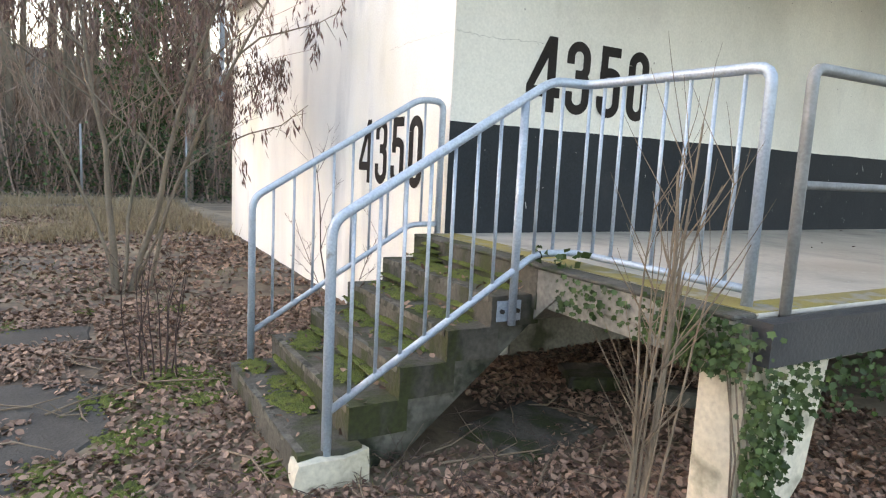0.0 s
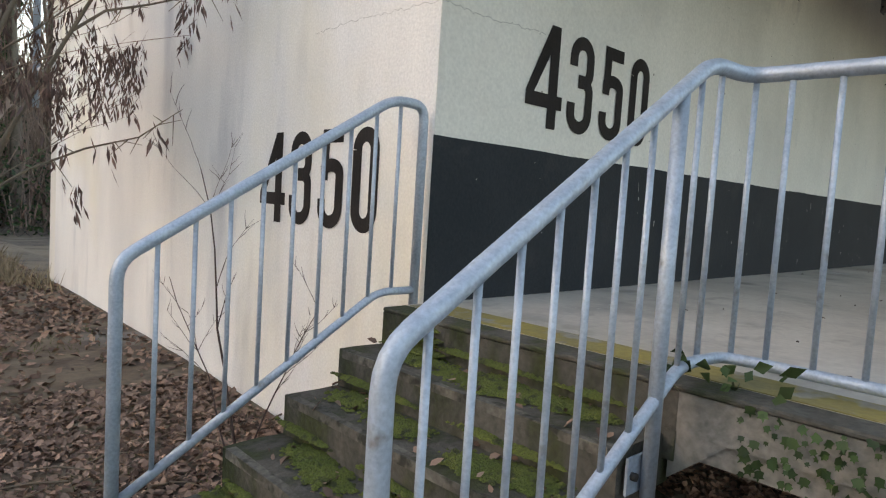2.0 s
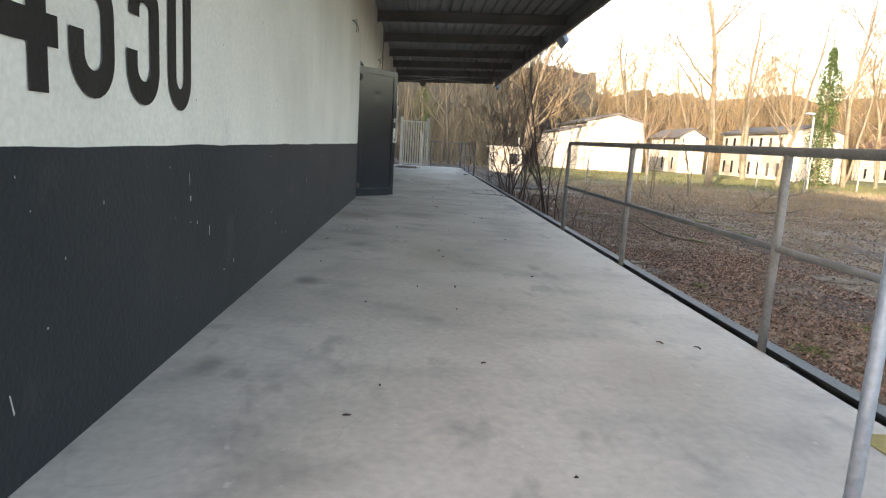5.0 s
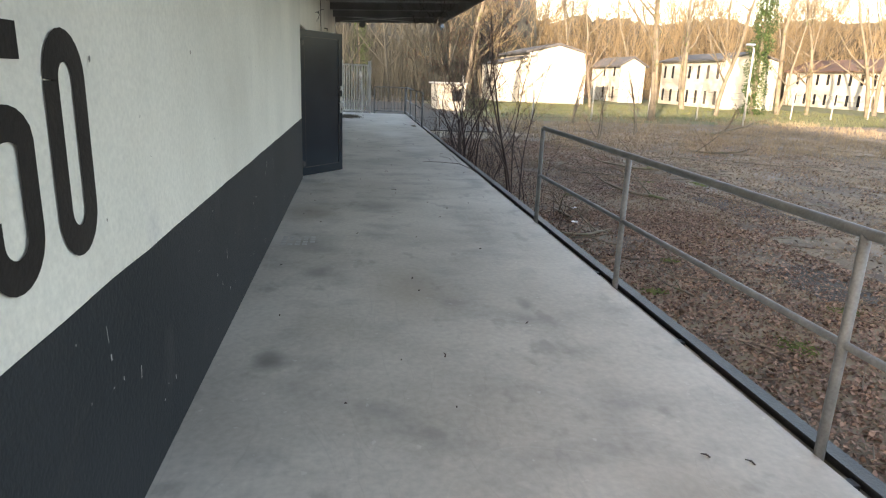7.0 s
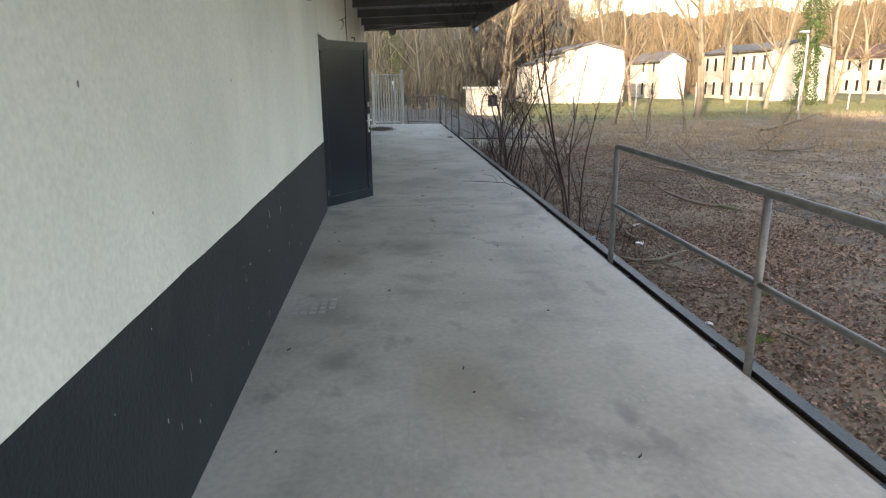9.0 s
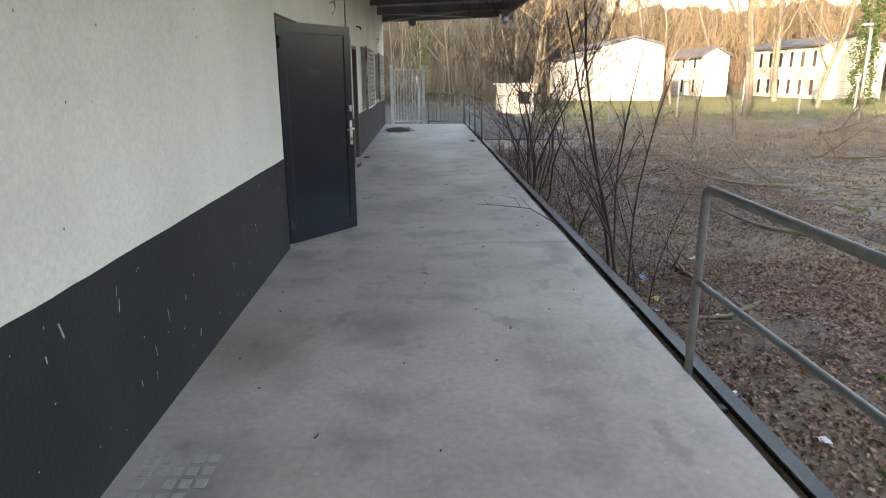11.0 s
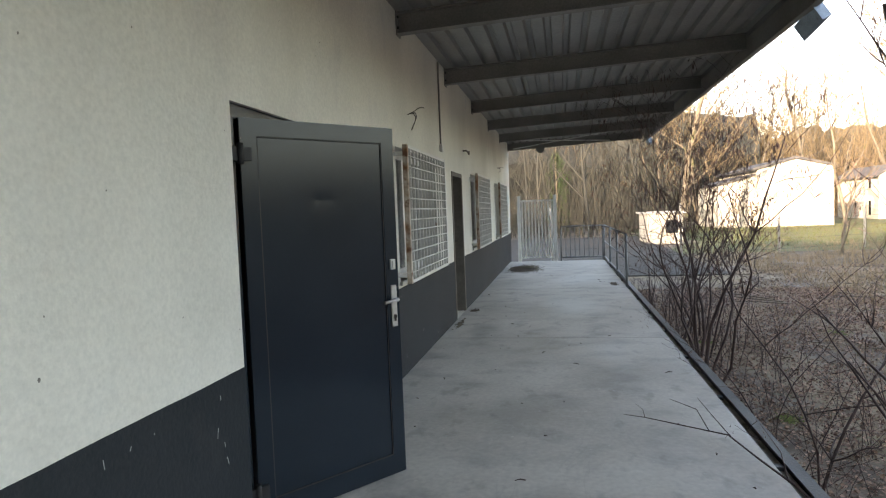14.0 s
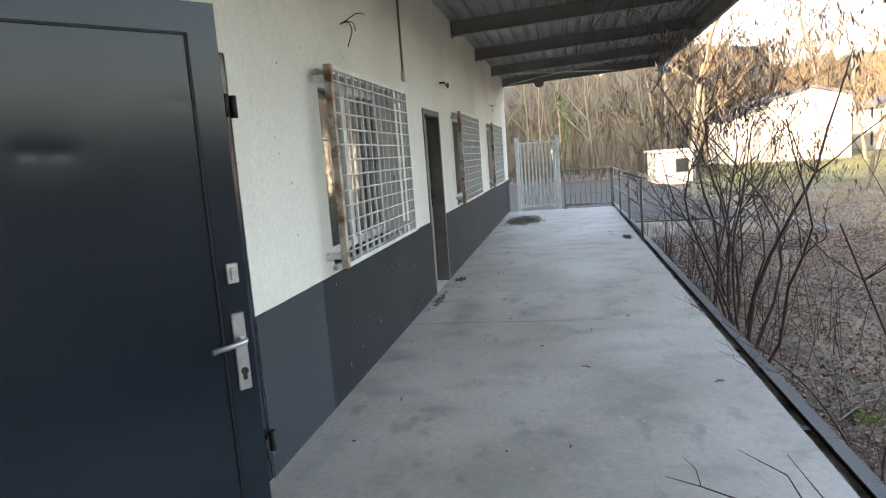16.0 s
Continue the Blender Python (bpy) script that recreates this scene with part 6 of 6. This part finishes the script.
litter("leaf_litter", 36000, 8, 34, -14, -3, 0.07, LEAFFIELD, "grey-brown leaves strewn over the field", 5)


g = np.random.default_rng(6)
at = []
for i in range(5):
    for k in range(26):
        at.append((PX - RUN * i - g.uniform(0.0, 0.25), g.uniform(SY0, SY1), PZ - RISE * (i + 1) + g.uniform(0.008, 0.022)))
tagged(mesh_np("leaf_litter", *leaf_ovals(g, np.array(at), 0.045, 1.0), LEAF), "brown fallen leaves caught on the steps", "leaf litter", kind="stuff")


def blades(name, n, x0, x1, y0, y1, h, label, seed, mat=STRAW, cut=0.1, keep=lambda x, y: True):
    g = np.random.default_rng(seed)
    x, y = g.uniform(x0, x1, n), g.uniform(y0, y1, n)
    ok = np.array([noise.noise((a * 0.45, b * 0.45, seed)) + 0.4 * noise.noise((a * 2.1, b * 2.1, seed)) > cut and keep(a, b) for a, b in zip(x, y)])
    x, y = x[ok], y[ok]
    n = len(x)
    z = np.array([gz(a, b) for a, b in zip(x, y)]) - 0.01
    a = g.uniform(0, 2 * math.pi, n)
    H = h * g.uniform(0.4, 1.2, n)
    w = 0.012 * h / 0.3
    base = np.stack([x, y, z], 1)
    side = np.stack([np.cos(a), np.sin(a), 0 * a], 1) * w
    lean = np.stack([g.normal(0, 0.45, n) * H, g.normal(0, 0.45, n) * H, H], 1)
    V = np.stack([base - side, base + side, base + lean], 1).reshape(-1, 3)
    F = np.arange(n)[:, None] * 3 + np.array([[0, 1, 2]])
    return tagged(mesh_np(name, V, F, mat), label, "dry grass", kind="stuff")


blades("dry_grass", 34000, -12, 2.2, 10.5, 19.0, 0.26, "pale dry grass before the wood", 7, cut=-0.15)
blades("dry_grass", 95000, 6, 40, -22, 0.3, 0.12, "tufts of dry grass over the field", 8, cut=-0.08, keep=lambda x, y: y < -1.6 or noise.noise((x * 1.3, y * 1.3, 4)) > 0.25)


def sticks(name, n, x0, x1, y0, y1, length, mat, label, seed):
    """Broken twigs lying about on the ground."""
    g = np.random.default_rng(seed)
    x, y, a = g.uniform(x0, x1, n), g.uniform(y0, y1, n), g.uniform(0, 2 * math.pi, n)
    L = length * (0.2 + g.random(n) ** 3)
    bars = []
    for px, py, b, l in zip(x, y, a, L):
        bend = g.normal(0, 0.15)
        pts = [(px + l * k * math.cos(b + bend * k), py + l * k * math.sin(b + bend * k)) for k in (0, 0.5, 1)]
        bars.append((np.array([(u, v, gz(u, v) + 0.025 + 0.05 * k * g.random()) for k, (u, v) in enumerate(pts)]), np.array([0.008, 0.007, 0.003]) * (0.4 + l)))
    return tagged(mesh_np(name, *limbs(bars, 4), mat), label, "twigs", kind="stuff")


sticks("stick_litter", 900, 5, 22, -7, 1.2, 0.8, BARKTAN, "broken pale twigs strewn over the field", 61)
sticks("stick_litter", 500, 18, 40, -22, -2, 1.6, BARK, "broken branches strewn over the far field", 62)
sticks("stick_litter", 260, -1.5, 3.2, 0.0, 5.5, 0.45, BARKTAN, "broken pale twigs among the leaves by the steps", 63)
blades("green_grass", 22000, 7, 34, -16, -0.4, 0.06, "thin green moss and grass patches over the field", 14, MOSS, 0.24)
blades("dry_grass", 16000, 24, 46, -30, -4, 0.34, "pale dry grass along the far fence", 9, cut=-0.1)
blades("green_grass", 9000, -3, 2, 0.5, 9, 0.07, "short green grass shoots among the leaves", 10, MOSS, 0.18, clear)
blades("green_grass", 26000, 44, 72, -48, -6, 0.30, "green grass beyond the fence", 12, GRASS, -0.3)


def moss_lumps(name, spots, label, seed, mat=MOSS):
    """Cushions of moss: many small lumps on each spot (x, y, z, spread x, spread y, count)."""
    g = np.random.default_rng(seed)
    V, F = [], []
    octa = np.array([(1, 0, 0), (0, 1, 0), (-1, 0, 0), (0, -1, 0), (0, 0, 1)])
    tri = np.array([(0, 1, 4), (1, 2, 4), (2, 3, 4), (3, 0, 4)])
    for x, y, z, sx, sy, n in spots:
        p = g.normal(0, 0.42, (n, 2)).clip(-1, 1)
        s = g.uniform(0.008, 0.024, n) * (1.25 - np.hypot(p[:, 0], p[:, 1]) * 0.7)
        for (a, b), q in zip(p, s):
            k = len(V) * 5
            r = g.uniform(0, 1.5)
            c, d = math.cos(r), math.sin(r)
            o = octa * np.array([q * 1.4, q * 1.4, q * 0.9])
            o = np.stack([o[:, 0] * c - o[:, 1] * d, o[:, 0] * d + o[:, 1] * c, o[:, 2]], 1)
            V.append(o + np.array([x + a * sx, y + b * sy, z]))
            F.append(tri + k)
    return tagged(mesh_np(name, np.concatenate(V), np.concatenate(F), mat), label, "moss", kind="stuff")


spots = []
g = np.random.default_rng(30)
for i in range(5):
    top, x1 = PZ - RISE * (i + 1), PX - RUN * i
    for k in range(5):
        spots.append((x1 - g.uniform(0.02, 0.14), g.uniform(SY0 + 0.15, SY1 - 0.1), top + 0.006, 0.09, 0.15, 300))
        spots.append((x1 - 0.012, g.uniform(SY0 + 0.15, SY1 - 0.1), top + 0.05, 0.012, 0.16, 110))
spots += [(PX - 0.05, 3.80, PZ - RISE + 0.03, 0.06, 0.17, 700), (PX - 0.035, 3.80, PZ - RISE + 0.08, 0.04, 0.14, 500), (PX - 0.03, 3.78, PZ - RISE + 0.12, 0.03, 0.10, 260), (PX - 0.1, 3.4, PZ - RISE, 0.1, 0.25, 200)]
moss_lumps("moss", spots, "green moss cushions growing on the steps", 31)
spots = []
for i in range(34):
    x, y = (g.uniform(-1.6, 0.8), g.uniform(1.2, 6.5)) if i % 2 else (g.uniform(-0.3, 0.75), g.uniform(2.0, 4.4))
    spots.append((x, y, gz(x, y) + 0.016, g.uniform(0.10, 0.26), g.uniform(0.10, 0.28), 105))
for i in range(14):
    x, y = g.uniform(7, 22), g.uniform(-6, 0.6)
    spots.append((x, y, gz(x, y) + 0.012, g.uniform(0.1, 0.4), g.uniform(0.1, 0.3), 160))
moss_lumps("moss", spots, "patches of bright green moss on the ground", 32)
# debris heaps swept against the wall
spots = [(25.15, 3.55, PZ, 1.25, 0.50, 1500), (18.45, 3.93, PZ, 0.16, 0.08, 50), (17.3, 3.98, PZ, 0.5, 0.05, 60), (21.6, 1.62, PZ, 0.3, 0.08, 160)]
moss_lumps("debris", spots, "dark crumbs and leaf debris swept on the platform", 33, SOIL)
bm = bmesh.new()
for i in range(80):
    x, y = g.uniform(2.6, 24), g.uniform(1.6, 3.95)
    a, L = g.uniform(0, 6.3), 0.01 + 0.06 * g.random() ** 3
    tube(bm, [(x, y, PZ + 0.004), (x + L * 0.5 * math.cos(a), y + L * 0.5 * math.sin(a), PZ + 0.007), (x + L * math.cos(a + 0.3), y + L * math.sin(a + 0.3), PZ + 0.004)], [0.0035, 0.004, 0.002], 4)
tagged(ob_of("twig_bits", bm, BARKRED), "bits of twig and grit on the concrete", "debris", kind="stuff")


# ivy over the platform corner
def ivy():
    t = thing("ivy", "glossy green ivy hanging over the platform corner", "ivy", (PX + 0.2, PY, 0.6))
    g = np.random.default_rng(44)
    pts = []
    for i in range(1300):      # over the corner and down the leg
        z = g.uniform(0.05, 0.98)
        pts.append((PX - 0.03 + g.normal(0, 0.02), PY + 0.08 + g.normal(0, 0.11) - 0.05 * (1 - z), z) if z > 0.76 else (PX + 0.015 + 0.42 * g.random() ** 1.4 * (0.08 + z), PY - 0.085 - 0.07 * g.random() + 0.03 * z, min(z, 0.82)))
    for i in range(260):      # along the end beam
        y = PY + 0.15 + 0.85 * g.random() ** 2
        pts.append((PX - 0.025 + g.normal(0, 0.015), y, PZ - 0.20 * g.random() - 0.02 + 0.03 * g.random()))
    for i in range(620):      # under the steel channel
        x = PX + 3.2 * g.random() ** 1.5
        pts.append((x, PY - 0.13 + g.normal(0, 0.05), PZ - 0.17 - 0.22 * g.random() ** 1.4))
    pts = np.array(pts)
    n = len(pts)
    shape = np.array([(0, -0.45), (0.42, -0.35), (0.36, 0.05), (0.5, 0.22), (0.12, 0.25), (0, 0.62), (-0.12, 0.25), (-0.5, 0.22), (-0.36, 0.05), (-0.42, -0.35)])
    V, F = [], []
    for k, p in enumerate(pts):
        s = float(g.uniform(0.014, 0.036))
        nr = Vector([float(q) for q in (-1 + g.normal(0, 0.45), -0.7 + g.normal(0, 0.5), 0.35 + g.normal(0, 0.35))]).normalized()
        down = Vector((float(g.normal(0, 0.4)), float(g.normal(0, 0.4)), -1.0))
        v = (down - nr * down.dot(nr)).normalized()
        u = nr.cross(v)
        c = Vector(p) + nr * 0.012
        V += [c + s * (float(a) * u + float(b) * v) + nr * (s * 0.22 * abs(float(a))) for a, b in shape] + [c]
        F += [(11 * k + i, 11 * k + (i + 1) % 10, 11 * k + 10) for i in range(10)]
    mesh_np("foliage", [tuple(v) for v in V], F, IVY, t)
    bm = bmesh.new()
    for i in range(4):
        y = PY - 0.01 + 0.02 * i
        tube(bm, [(PX + 0.02, y - 0.09, 0.0), (PX + 0.018, y - 0.10 + 0.02 * (i % 3), 0.45), (PX + 0.012, y - 0.02, 0.8), (PX - 0.012, y + 0.12 + 0.1 * (i % 4), 0.95)], 0.004, 5)
    part("vine", bm, BARK, t)


ivy()
g = np.random.default_rng(45)
n = 26
at = np.stack([PX + 0.02 + g.normal(0, 0.06, n), 2.55 + g.normal(0, 0.12, n), PZ + g.uniform(0.0, 0.12, n)], 1)
sprig = thing("ivy", "small ivy sprig on the platform corner by the railing", "ivy", (PX, 2.55, PZ))
mesh_np("foliage", *leaf_quads(g, at, 0.06), IVY, sprig)

# scraps of rubbish in the leaves
for i, (x, y, mat, word) in enumerate(((11.4, 0.55, LITTER_W, "white"), (12.2, 0.35, LITTER_B, "blue"), (11.9, 0.75, LITTER_W, "white"), (12.6, 0.2, LITTER_Y, "yellow"), (13.4, 0.1, LITTER_B, "blue"), (13.0, -0.5, LITTER_W, "white"), (10.3, 0.4, LITTER_W, "white"), (9.6, 0.1, LITTER_W, "white"), (12.0, -0.3, LITTER_W, "white"), (14.2, -0.9, LITTER_W, "white"), (25.5, -9.5, LITTER_W, "white"), (24.5, -10.4, LITTER_W, "white"))):
    bm = bmesh.new()
    bmesh.ops.create_grid(bm, x_segments=4, y_segments=3, size=0.06)
    for v in bm.verts:
        v.co.z = 0.03 * noise.noise((v.co.x * 25 + i, v.co.y * 25, i)) + 0.015
        v.co.y *= 0.6
    bmesh.ops.solidify(bm, geom=bm.faces[:], thickness=0.002)
    ob = ob_of("litter", bm, mat)
    ob.matrix_basis = pose(x, y, gz(x, y) + 0.015, 5, 8, 50 * i)
    tagged(ob, "crumpled scrap of %s litter on the leaves" % word, "litter", group="litter scraps")
